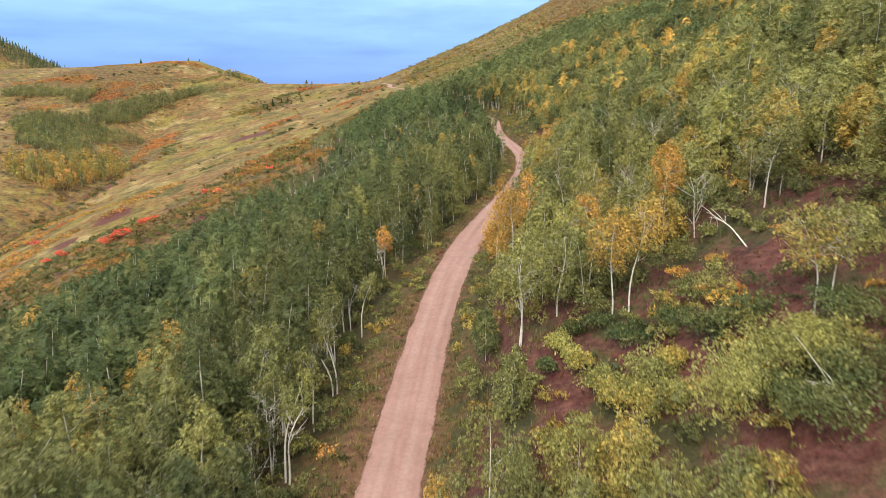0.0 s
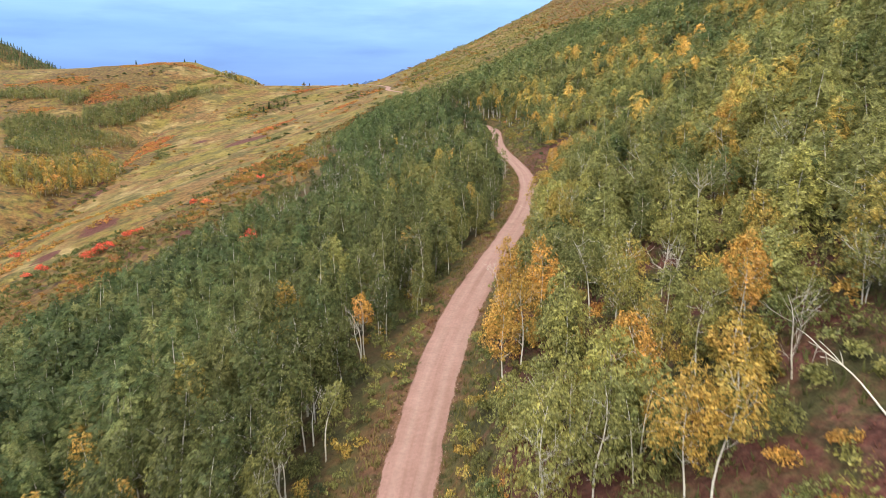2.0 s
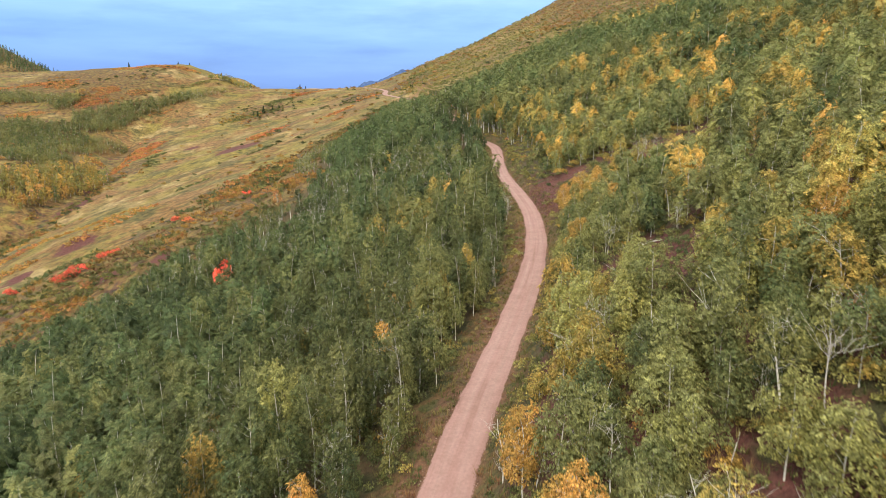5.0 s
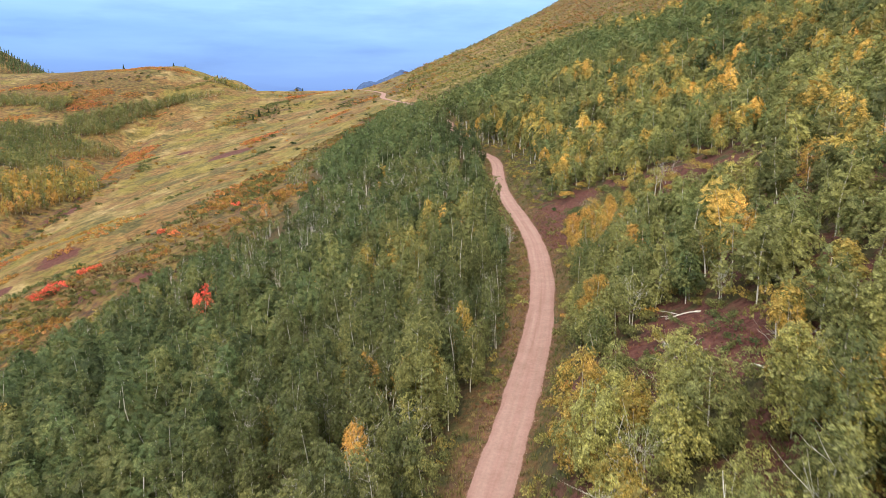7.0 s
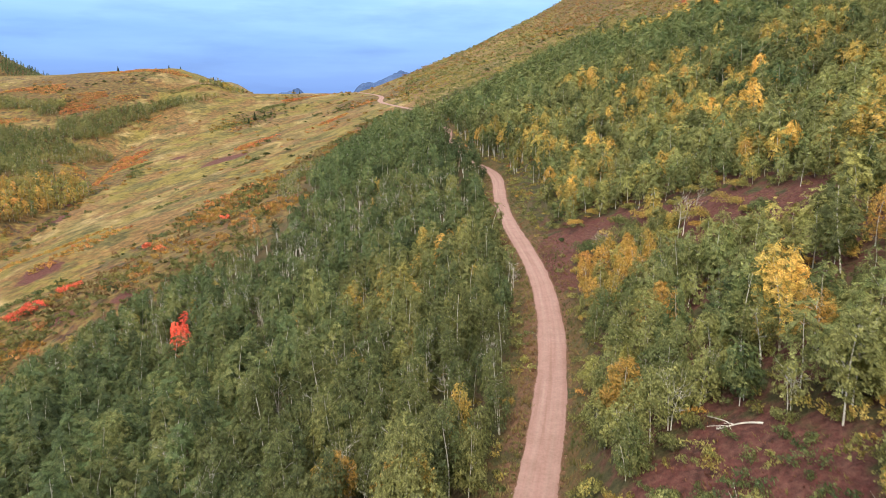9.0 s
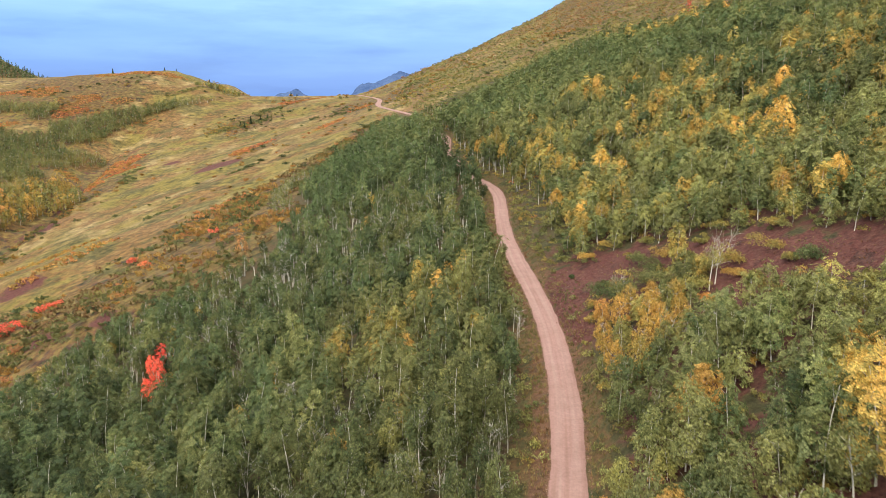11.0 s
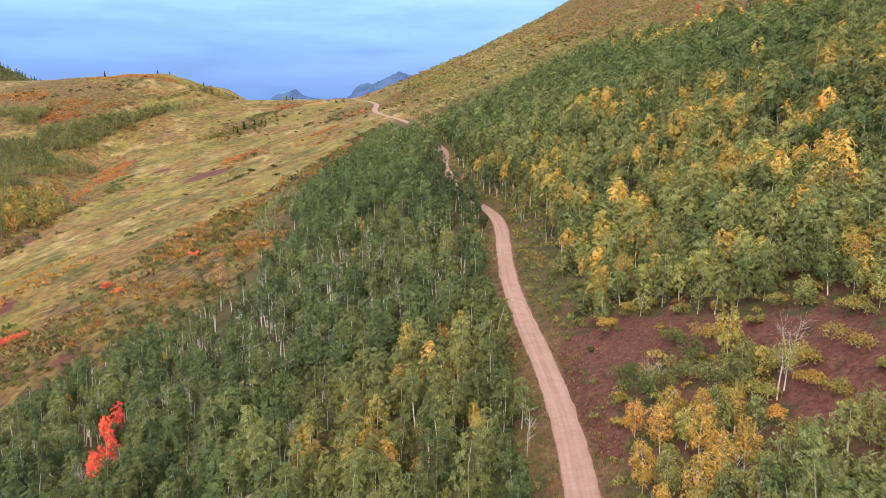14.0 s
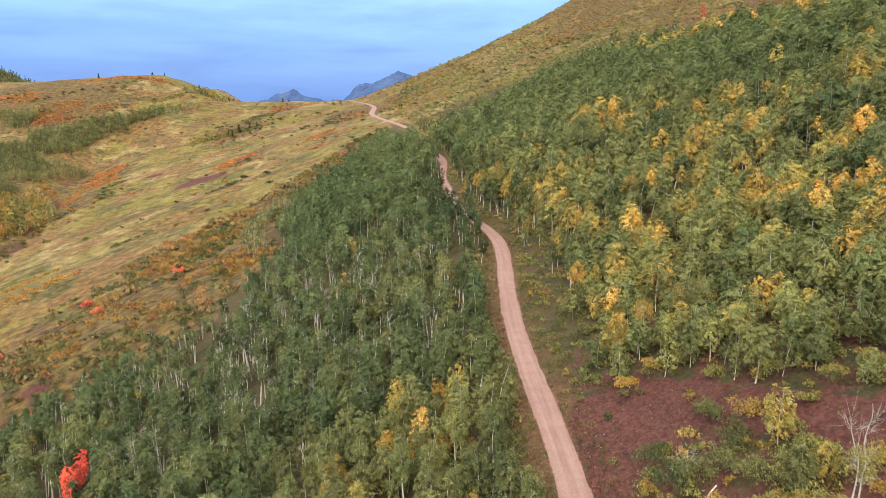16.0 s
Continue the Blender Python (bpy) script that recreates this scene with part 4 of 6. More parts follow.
for x, y, tall, wide, tint in ((1.9, 24.0, 7.6, 4.2, 0.27), (0.0, 26.6, 5.6, 2.6, 0.52), (-0.6, 24.6, 5.0, 2.4, 0.48), (5.2, 25.0, 4.0, 2.8, 0.35), (6.9, 23.4, 3.8, 2.8, 0.38), (7.4, 20.6, 3.4, 3.0, 0.30), (4.2, 21.0, 4.2, 3.0, 0.22), (9.4, 20.4, 2.8, 2.6, 0.24),
                               (3.6, 34.0, 3.6, 2.4, 0.22), (6.8, 46.5, 5.6, 3.0, 0.30), (10.2, 19.8, 2.6, 2.4, 0.44)):
    stand(plant("aspen_tree", aspen(next(seeds), tall, wide, 2300, 0.20, 2, 0.05, 0.0, 1, 0.0, 1.0, 0.4), tint, "bushy olive-green young aspen leafy to the ground", "tree", "young bushy aspens"), x, y)

# aspens standing free on the slope and at the clearings, white stems forking
for x, y, tall, lean, tint in ((37.0, 165.2, 5.8, -0.04, 0.36), (37.9, 165.9, 5.0, 0.10, 0.40), (24.8, 69.6, 6.2, 0.0, 0.26), (19.5, 71.9, 5.8, -0.08, 0.28), (28.2, 118.6, 5.2, -0.10, 0.24), (30.4, 115.6, 5.4, 0.03, 0.56),
                               (37.6, 206.2, 6.4, 0.0, 0.40), (38.6, 205.4, 6.8, 0.02, 0.28), (39.3, 206.0, 6.4, 0.0, 0.34), (33.6, 208.6, 5.8, -0.06, 0.50), (29.8, 206.8, 5.6, 0.0, 0.46)):
    stand(plant("aspen_tree", aspen(next(seeds), tall, 3.4, 1200, 0.30, 2, 0.52, 0.75 if 36 < x < 38.2 and y < 170 else 0.2, 1, lean, 1.6, 0.95), tint, "spreading aspen with bare white stem at a clearing", "tree", "aspens at the clearings"), x, y)

# the gold clump between the two parts of the upper clearing
for x, y, tall, wide, tint in (
        (23.5, 161.3, 5.2, 2.8, 0.56), (25.0, 158.8, 5.6, 2.8, 0.3), (26.2, 155.9, 5.4, 2.8, 0.5), (29.1, 156.7, 5.4, 3.0, 0.58), (31.0, 157.7, 5.0, 2.8, 0.5),
        (26.5, 166.2, 5.4, 3.0, 0.6), (28.7, 162.1, 5.6, 3.0, 0.56), (28.6, 169.5, 4.6, 2.8, 0.48), (30.9, 165.2, 4.8, 2.6, 0.6), (32.7, 163.9, 4.4, 2.6, 0.44),
        (25.3, 170.8, 4.0, 2.6, 0.66), (30.0, 152.7, 5.2, 2.8, 0.34), (30.6, 147.8, 6.2, 3.0, 0.24), (32.2, 147.4, 5.6, 3.0, 0.2), (31.8, 153.4, 4.6, 2.6, 0.28),
        (24.4, 152.5, 5.4, 2.8, 0.42), (22.9, 154.7, 5.0, 2.6, 0.58)):
    stand(plant("aspen_tree", aspen(next(seeds), tall, wide, 1000, 0.33, 2, 0.24, 0.05, 1 + (int(10 * x) % 3 == 0)), tint, "golden aspen in a close clump at the clearing" if tint > 0.4 else "green aspen in a close clump at the clearing", "tree", "aspen clump at the clearing"), x, y)

# single gold, orange and red-brown trees that stand out of the wood
for x, y, tall, wide, tint, label in ((-24.8, 62, 7.8, 3.2, 0.50, "golden aspen among green ones below the road"), (-24.0, 54, 7.4, 3.0, 0.52, "golden aspen among green ones below the road"), (-18.4, 53, 6.8, 2.9, 0.50, "golden aspen among green ones below the road"),
                                      (-26.6, 51.0, 6.8, 2.8, 0.54, "golden aspen among green ones below the road"), (-23, 45, 5.4, 2.6, 0.70, "orange-leaved aspen below the road"), (-32, 58, 7.4, 3.0, 0.48, "golden aspen among green ones below the road"), (-35, 54, 7.2, 3.0, 0.50, "golden aspen among green ones below the road"), (-53, 96, 3.6, 3.0, 0.84, "red-brown bushy tree at the edge of the wood"),
                                      (43.1, 130.1, 5.6, 3.0, 0.60, "golden aspen on the slope above the road"), (35.2, 100.7, 5.6, 2.8, 0.58, "golden aspen on the slope above the road"), (26.3, 86.6, 4.6, 2.4, 0.50, "golden aspen on the slope above the road"), (51, 178, 5.6, 3.0, 0.62, "golden aspen on the slope above the road")):
    stand(plant("aspen_tree", aspen(next(seeds), tall, wide, 1100, 0.28, 2, 0.14, 0.0, 1, 0.02), tint, label, "tree"), x, y, 1.0, 0.7)

# leafless and dead trees
BARE_BY_ROAD = [(-8.6, 74.0, 5.6, -0.30, 2), (-25.3, 115.8, 6.2, 0.05, 1), (8.7, 141.5, 5.6, 0.0, 1), (14.4, 173.5, 5.2, 0.02, 1), (15.0, 176.5, 4.6, -0.05, 1), (-10.6, 36.6, 4.6, -0.22, 1),
    (20.8, 70.1, 5.6, -0.12, 1), (16.6, 45.6, 4.4, -0.10, 1), (-23, 56, 4.8, 0.05, 3), (-19, 60, 4.6, 0.08, 3), (-14.6, 170, 4.6, 0.0, 3), (15.3, 60.7, 4.8, 0.1, 2), (-34, 205, 5.5, 0.0, 3),
    (-58, 215, 5.4, 0.0, 4), (-25, 81, 4.4, 0.0, 4), (-14, 59, 4.4, 0.05, 3), (-54, 247, 5.0, 0.0, 4)]
BARE_IN_WOOD = [(-41, 250, 5.0, 0.0, 4), (5.4, 153, 4.6, 0.0, 3), (-16.8, 67, 4.6, 0.0, 4), (-21.9, 69.2, 4.4, 0.0, 4), (-27, 111, 5.0, 0.0, 4), (-30.5, 130, 5.4, 0.04, 1), (-9.8, 76.7, 4.4, -0.1, 4),
    (-4.5, 115, 6.4, 0.0, 1), (-20.5, 101, 4.6, 0.0, 4), (-61, 270, 5.4, 0.0, 4), (-42.5, 256, 5.2, 0.0, 4), (-25.2, 240, 5.4, 0.0, 4), (-32.6, 280, 6.0, 0.0, 1), (29.2, 178.6, 3.4, 0.1, 3),
    (24.4, 95.9, 4.0, 0.2, 2), (41.0, 171.0, 4.4, 0.0, 2)]
for x, y, tall, lean, stems in BARE_BY_ROAD + BARE_IN_WOOD:
    stand(plant("dead_tree", aspen(next(seeds), tall, 3.4, 300, 0.2, 2, 0.25, 0.97 if stems > 1 else 1.0, stems, lean, 2.0, 0.62), 0.55, "leafless grey-white aspen with bare branches", "tree", "bare aspens", wood=DEAD), x, y)

dx0, dy0 = jittered(-52, 10, 120, 300, 11.0, 77)
keep = (dx0 - road_x(dy0) < -6) & (dx0 > wood_edge(dy0) + 8) & (np.hypot(dx0 + 60, dy0 - 226) > 9)
models = []
for k, (x, y) in enumerate(zip(dx0[keep], dy0[keep])):
    if k < 7:
        models.append(stand(plant("dead_tree", aspen(next(seeds), 6.4 + 0.5 * (k % 3), 3.2, 500, 0.34, 2, 0.42, (0.97, 0.75, 1.0)[k % 3], 1 + k % 3, 0.04 * (k % 3 - 1), 2.0, 1.15), 0.30, "half-bare pale aspen with grey twigs in the wood", "tree", "half-bare aspens", wood=DEAD), float(x), float(y), 1.0, 0.0))
    else:
        m, sc = foot(float(x), float(y), 0.85 + 0.05 * (k % 7), 1.7 * k)
        copy_thing(models[k % 7], m).scale = sc
        SPOKEN.append((float(x), float(y)))

# red maples in and below the wood
for x, y, tall in ((-63.6, 237.5, 8.4), (-62.6, 235.0, 6.0), (-55.7, 219.5, 8.2), (-57.2, 217.5, 5.6)):
    stand(plant("maple_tree", aspen(next(seeds), tall, 3.6, 760, 0.52, 1, 0.06, 0.0, 2), 0.985, "bright scarlet maple standing in the green wood", "tree", "scarlet maples", tone=1.3), x, y)
stand(plant("maple_tree", aspen(next(seeds), 9, 5, 260, 0.9, 1, 0.15), 0.96, "scarlet maple high on the hillside", "tree", "scarlet maples"), 177.4, 597.6)
stand(plant("aspen_tree", aspen(next(seeds), 7.0, 5.0, 420, 0.6, 1, 0.12, 0.0, 2), 0.78, "orange-leaved aspen at the edge of the wood", "tree"), -63.5, 314.0)


def red_patch(cx, cy, along, count, tall, tint, label):
    r = np.random.default_rng(next(seeds))
    for i in range(count):
        f = (i + 0.5) / count - 0.5
        x, y = cx + along[0] * f + r.normal(0, 0.8), cy + along[1] * f + r.normal(0, 0.8)
        stand(plant("maple_shrub", (None, shrub(next(seeds), tall * r.uniform(0.75, 1.2), tall * 1.7, 150, 0.75)), tint + r.uniform(-0.03, 0.02), label, "shrub", "red maple shrubs", tone=1.2, crown="foliage"), x, y)


red_patch(-150, 317, (10, 5), 6, 3.6, 0.985, "scarlet maple shrub on the open slope")
red_patch(-139.5, 330, (7, 3.5), 4, 3.0, 0.93, "orange-red maple shrub on the open slope")
red_patch(-182, 323, (9, 4), 3, 3.0, 0.95, "orange-red maple shrub on the open slope")
red_patch(-214, 362, (6, 3), 2, 3.2, 0.99, "scarlet maple shrub on the open slope")
red_patch(-125, 367, (5, 2), 2, 2.8, 0.94, "orange-red maple shrub on the open slope")
red_patch(-90, 369, (1, 1), 1, 3.0, 1.0, "single scarlet maple shrub below the wood")
red_patch(-113, 352, (4, 2), 2, 2.6, 0.86, "rusty orange shrub below the wood")

# bright bushes on the red clearings
for x, y, tall, wide, tint in (
        (29.2, 199.2, 1.7, 3.2, 0.54), (32.4, 201.1, 1.4, 2.8, 0.5), (36.7, 183.0, 2.2, 3.8, 0.5), (40.9, 167.9, 2.0, 3.6, 0.46), (44.2, 167.3, 2.3, 4.4, 0.44),
        (40.1, 165.1, 1.0, 3.2, 0.6), (40.6, 161.9, 1.3, 3.0, 0.42), (40.7, 156.5, 1.8, 4.2, 0.46), (35.8, 163.3, 0.9, 2.2, 0.66), (47.6, 181.1, 1.6, 3.4, 0.46),
        (44.5, 181.6, 1.5, 3.0, 0.42), (48.1, 172.8, 1.6, 3.4, 0.42), (41.2, 189.7, 1.4, 2.8, 0.4), (35.3, 198.6, 1.2, 2.4, 0.38), (36.9, 192.8, 1.3, 2.6, 0.36),
        (44.6, 161.6, 1.2, 2.6, 0.4), (41.2, 180.3, 1.2, 2.4, 0.4)):
    stand(plant("bush", (None, shrub(next(seeds), tall, wide, 800, 0.26, 9)), tint, "round golden-yellow bush on bare red soil", "bush", "yellow bushes on the clearing", tone=0.95, crown="foliage"), x, y)
for x, y, tall, wide, tint in (
        (12.6, 26.2, 3.2, 3.0, 0.4), (10.1, 23.1, 4.6, 3.0, 0.38), (13.5, 26.7, 2.6, 2.6, 0.4), (15.3, 26.6, 1.8, 2.6, 0.38), (11.7, 25.7, 2.6, 2.4, 0.4),
        (6.4, 38.4, 1.3, 1.9, 0.44), (7.2, 35.0, 1.1, 1.4, 0.48), (7.6, 32.2, 1.5, 2.0, 0.42), (9.8, 31.5, 1.3, 2.6, 0.38), (7.9, 29.8, 1.6, 2.6, 0.44),
        (9.3, 28.5, 1.2, 2.0, 0.46), (10.8, 31.4, 1.0, 1.4, 0.5), (15.8, 28.9, 1.1, 2.0, 0.42), (7.0, 36.7, 0.8, 1.2, 0.4), (8.9, 31.0, 1.0, 1.8, 0.36),
        (14.9, 24.9, 1.6, 2.4, 0.34), (10.1, 29.0, 1.0, 1.6, 0.4)):
    stand(plant("bush", (None, shrub(next(seeds), 1.15 * tall, wide, 1700, 0.17, 16)), tint - 0.09, "leafy bright yellow-green bush on red soil", "bush", "yellow-green bushes", tone=1.35, crown="foliage"), x, y)
for x, y, tall, wide, tint in (
        (16.0, 40.4, 1.0, 1.7, 0.62), (15.7, 36.0, 0.7, 1.4, 0.68), (15.5, 33.7, 0.7, 1.3, 0.66), (11.4, 21.6, 0.9, 1.3, 0.7), (13.9, 40.4, 1.1, 1.9, 0.64),
        (14.2, 37.5, 0.8, 1.6, 0.68), (19.4, 39.9, 1.0, 1.8, 0.66), (18.8, 34.9, 1.1, 1.7, 0.66)):
    stand(plant("bush", (None, shrub(next(seeds), 0.75 * tall, 0.7 * wide, 420, 0.15, 9)), tint, "small rust-orange bush on red soil", "bush", "rusty bushes", crown="foliage"), x, y)
for x, y, tall, wide in (
        (12.6, 32.8, 2.0, 3.6), (13.8, 32.4, 1.9, 3.0), (12.1, 34.6, 1.8, 2.8), (10.3, 35.9, 1.3, 2.2), (5.7, 36.1, 1.5, 1.4),
        (12.9, 23.0, 3.2, 4.2), (13.9, 22.7, 2.8, 3.6), (15.7, 23.9, 2.6, 3.4), (17.6, 29.4, 2.0, 3.6), (17.5, 27.6, 1.8, 3.0),
        (13.2, 24.8, 2.2, 2.6), (7.5, 39.5, 1.2, 2.0), (9.0, 38.8, 1.4, 2.2)):
    stand(plant("bush", (None, shrub(next(seeds), 0.82 * tall, 0.88 * wide, 1100, 0.18, 12)), 0.08, "dense dark grey-green bush on red soil", "bush", "dark green bushes", crown="foliage"), x, y)
for x, y, tall, wide, tint in (
        (27.8, 178.4, 1.9, 3.6, 0.06), (27.6, 183.5, 1.6, 3.0, 0.08), (29.8, 177.2, 2.2, 3.2, 0.22), (32.1, 177.0, 2.4, 3.2, 0.2), (33.4, 172.9, 2.4, 3.4, 0.16),
        (35.4, 171.5, 2.4, 3.2, 0.26), (35.3, 166.3, 2.2, 3.0, 0.34), (34.1, 180.1, 2.2, 3.0, 0.14), (33.1, 168.4, 2.0, 3.0, 0.4), (34.0, 185.6, 1.8, 2.8, 0.16),
        (45.5, 159.4, 1.7, 2.8, 0.03), (38.3, 172.5, 1.6, 2.6, 0.3), (27.9, 218.6, 1.3, 2.2, 0.24), (25.8, 195.0, 0.5, 0.8, 0.06), (34.5, 207.3, 1.4, 2.4, 0.24),
        (35.4, 157.4, 2.0, 3.0, 0.3), (41.1, 151.5, 2.6, 3.2, 0.16)):
    stand(plant("bush", (None, shrub(next(seeds), 1.25 * tall, 1.3 * wide, 900, 0.30, 12)), tint, "mixed green bush between the clearings", "bush", "bushes between the clearings", crown="foliage"), x, y)


def fallen(name, label, a, b, radius, forks, lift=0.25):
    """A fallen trunk from foot a to top b, with broken limbs."""
    r = np.random.default_rng(next(seeds))
    t = np.linspace(0, 1, 9)
    x, y = a[0] + (b[0] - a[0]) * t, a[1] + (b[1] - a[1]) * t
    z = height(x, y) + radius * 0.7 + lift * t + 0.08 * np.sin(5 * t)
    curve = r.uniform(0.15, 0.35) * np.sin(r.uniform(2.5, 4.5) * t)
    path = np.stack([x + curve * 0.6, y + curve, z], -1)
    root = new(name)
    root.location = path[0]
    trunk = new("trunk", raw_mesh("trunk", *tube(path - path[0], radius * (1 - 0.65 * t), 8), [BARK], True))
    trunk.parent = root
    way = (path[-1] - path[0]) / np.linalg.norm(path[-1] - path[0])
    for i in range(forks):
        p = path[5 + i % 4] - path[0]
        d = way * r.uniform(0.3, 0.8) + r.normal(0, 0.5, 3) + np.array([0, 0, 0.35])
        q = np.linspace(0, 1, 4)[:, None]
        limb = new("branch", raw_mesh("branch", *tube(p + d * q * r.uniform(0.8, 1.7) + np.array([0, 0, -0.25]) * q ** 2, radius * 0.30 * (1 - 0.8 * q[:, 0]) + 0.006, 5), [BARK], True))
        limb.parent = root
    SPOKEN.extend([(float(px), float(py)) for px, py in zip(x[::3], y[::3])])
    return tagged(root, label, "log", "fallen aspens")


fallen("fallen_tree", "white fallen aspen with broken limbs on red soil", (17.8, 40.4), (17.8, 46.0), 0.05, 9, 0.9)
fallen("fallen_tree", "white fallen aspen log lying on bare soil", (25.2, 111.1), (22.7, 112.6), 0.08, 7, 0.35)
fallen("fallen_tree", "white fallen aspen lying among bushes", (23.8, 97.9), (24.5, 93.7), 0.10, 4)
fallen("fallen_tree", "pale fallen trunk lying on bushes", (14.6, 23.0), (13.9, 24.0), 0.06, 5, 1.3)
fallen("fallen_tree", "grey fallen trunk among young trees", (32.3, 122.3), (29.0, 124.4), 0.10, 5)
fallen("fallen_tree", "grey fallen trunk below the road", (-13.5, 72.5), (-9.6, 75.5), 0.09, 5, 0.6)
fallen("fallen_tree", "pale fallen trunk beside the clearing", (31.0, 175.5), (28.0, 172.5), 0.09, 5, 0.5)


def stump(x, y, tall, radius):
    r = np.random.default_rng(next(seeds))
    t = np.linspace(0, 1, 7)
    wob = r.normal(0, 0.03, (7, 2))
    v, f = tube(np.stack([wob[:, 0], wob[:, 1], tall * t - 0.15 * (t == 0)], -1), radius * (1.25 - 0.45 * t), 9)
    v[-9:, 2] += r.uniform(-0.25, 0.2, 9)
    cap = np.stack([np.full(9, len(v)), len(v) - 9 + np.arange(9), len(v) - 9 + (np.arange(9) + 1) % 9], -1)
    v = np.concatenate([v, [[0, 0, tall * 0.85]]])
    ob = new("tree_stump", raw_mesh("tree_stump", v, np.concatenate([f, cap]), [BARK], True))
    ob.matrix_basis = foot(x, y, 1.0, 0.0, 0.05)[0]
    SPOKEN.append((x, y))
    return tagged(ob, "broken white aspen stump beside the road", "stump")


stump(14.2, 186.8, 1.3, 0.26)

# conifers on the skyline and the far slope
fir_kit = [(fir(40 + v, (6.5, 7.5, 5.0)[v], (4.2, 4.6, 4.4)[v], 300)) for v in range(3)]
firs = [("conifer", -206, 843, 1.0), ("conifer", -203, 858, 1.15), ("conifer", -196, 874, 0.95), ("conifer", -190, 880, 0.8), ("conifer", -450, 1085, 0.9), ("conifer", -386, 1105, 0.9), ("conifer", -372, 1112, 0.7),
        ("conifer", -322, 1100, 0.75), ("conifer", -196, 1040, 1.15), ("conifer", -189, 1044, 0.6), ("conifer", -212, 850, 0.7)]
models = {}
for i, (name, x, y, s) in enumerate(firs):
    v = i % 3
    if v not in models:
        models[v] = stand(plant(name, fir_kit[v], 0.0, "lone dark conifer on the open mountainside", "tree", "lone conifers", leaf=NEEDLE, wood=TWIG, tone=0.55), x, y, s)
    else:
        m, sc = foot(x, y, s, i * 1.3)
        copy_thing(models[v], m).scale = sc

# ---------------------------------------------------------------- the aspen wood
tx, ty = jittered(-165, 330, -20, 640, 2.5, 5)
keep = rng.uniform(0, 1, len(tx)) < tree_chance(tx, ty)
seen = (tx > -0.67 * ty - 14) & (tx < 0.65 * ty + 14) & (ty > 12)
keep &= seen | ((np.abs(tx) < 95) & (ty < 165) & (rng.uniform(0, 1, len(tx)) < 0.8))
keep &= rng.uniform(0, 1, len(tx)) < 1 - 0.40 * soft_step(190, 330, ty)
keep &= free_of(tx, ty, 1.35)
tx, ty, seen = tx[keep], ty[keep], seen[keep]
tu = tx - road_x(ty)
tt = tree_tint(tx, ty, rng)
ts = rng.normal(1.0, 0.18, len(tx)).clip(0.55, 1.5)
ts *= 1 + 0.12 * (tu < -8) * (ty < 230)
ts *= np.where(tu < 0, 0.66 + 0.34 * soft_step(2, 26, tx - wood_edge(ty)), 1.0)
ts *= np.where((np.hypot(tx + 53.5, ty - 210) < 8) | (np.hypot(tx + 60.5, ty - 227) < 7), 0.6, 1.0)  # younger growth round the maples
for cx, cy in ((-24.8, 62), (-24, 54), (-18.4, 53), (-26.6, 51), (-32, 58), (-35, 54)):  # and round the golden aspens
    ts *= np.where(np.hypot(tx - cx, ty - cy + 2.2) < 3.8, 0.70, 1.0)
ts *= 1 - 0.30 * soft_step(8, 4, np.abs(tu)) * soft_step(290, 260, ty)
ts *= 1 - 0.26 * (np.hypot(tx - 36, (ty - 166) * 0.8) < 16)
ts *= 1 + np.where(tu > 0, 0.20, 0.04) * soft_step(240, 350, ty)
ts *= np.where((tt > 0.40) & (tu < 0), 0.86, 1.0)
th = np.where(tu > 0, 1.0, 1.06) * rng.uniform(0.88, 1.14, len(tx))
spread = (tu > 0) & (ty < 250)  # low, wide-crowned growth above the road
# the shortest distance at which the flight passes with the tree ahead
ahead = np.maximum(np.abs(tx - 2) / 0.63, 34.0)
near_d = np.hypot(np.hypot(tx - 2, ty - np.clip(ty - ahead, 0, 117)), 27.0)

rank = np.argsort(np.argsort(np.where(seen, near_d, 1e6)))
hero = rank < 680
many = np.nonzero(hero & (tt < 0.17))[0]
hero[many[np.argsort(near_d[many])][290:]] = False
TALL, WIDE = (6.2, 7.2, 5.4, 6.8, 7.8, 5.8, 6.6), (3.0, 3.4, 3.3, 2.9, 3.5, 3.0, 3.3)
CLEAR, BARE = (0.18, 0.30, 0.12, 0.46, 0.24, 0.36, 0.16), (0, 0, 0, 0.3, 0, 0.72, 0)
bins = [("green_aspen", 0.10, 0.17, "grey-green aspen with a slender pale trunk", "grey-green aspens"), ("leafy_aspen", 0.20, 0.25, "green-leaved aspen with a pale trunk", "green aspens"),
        ("olive_aspen", 0.29, 0.36, "olive-green aspen turning for autumn", "olive aspens"), ("yellow_aspen", 0.44, 0.52, "yellowing aspen with a white trunk", "yellowing aspens"),
        ("golden_aspen", 0.57, 2.0, "golden autumn aspen with a white trunk", "golden aspens")]
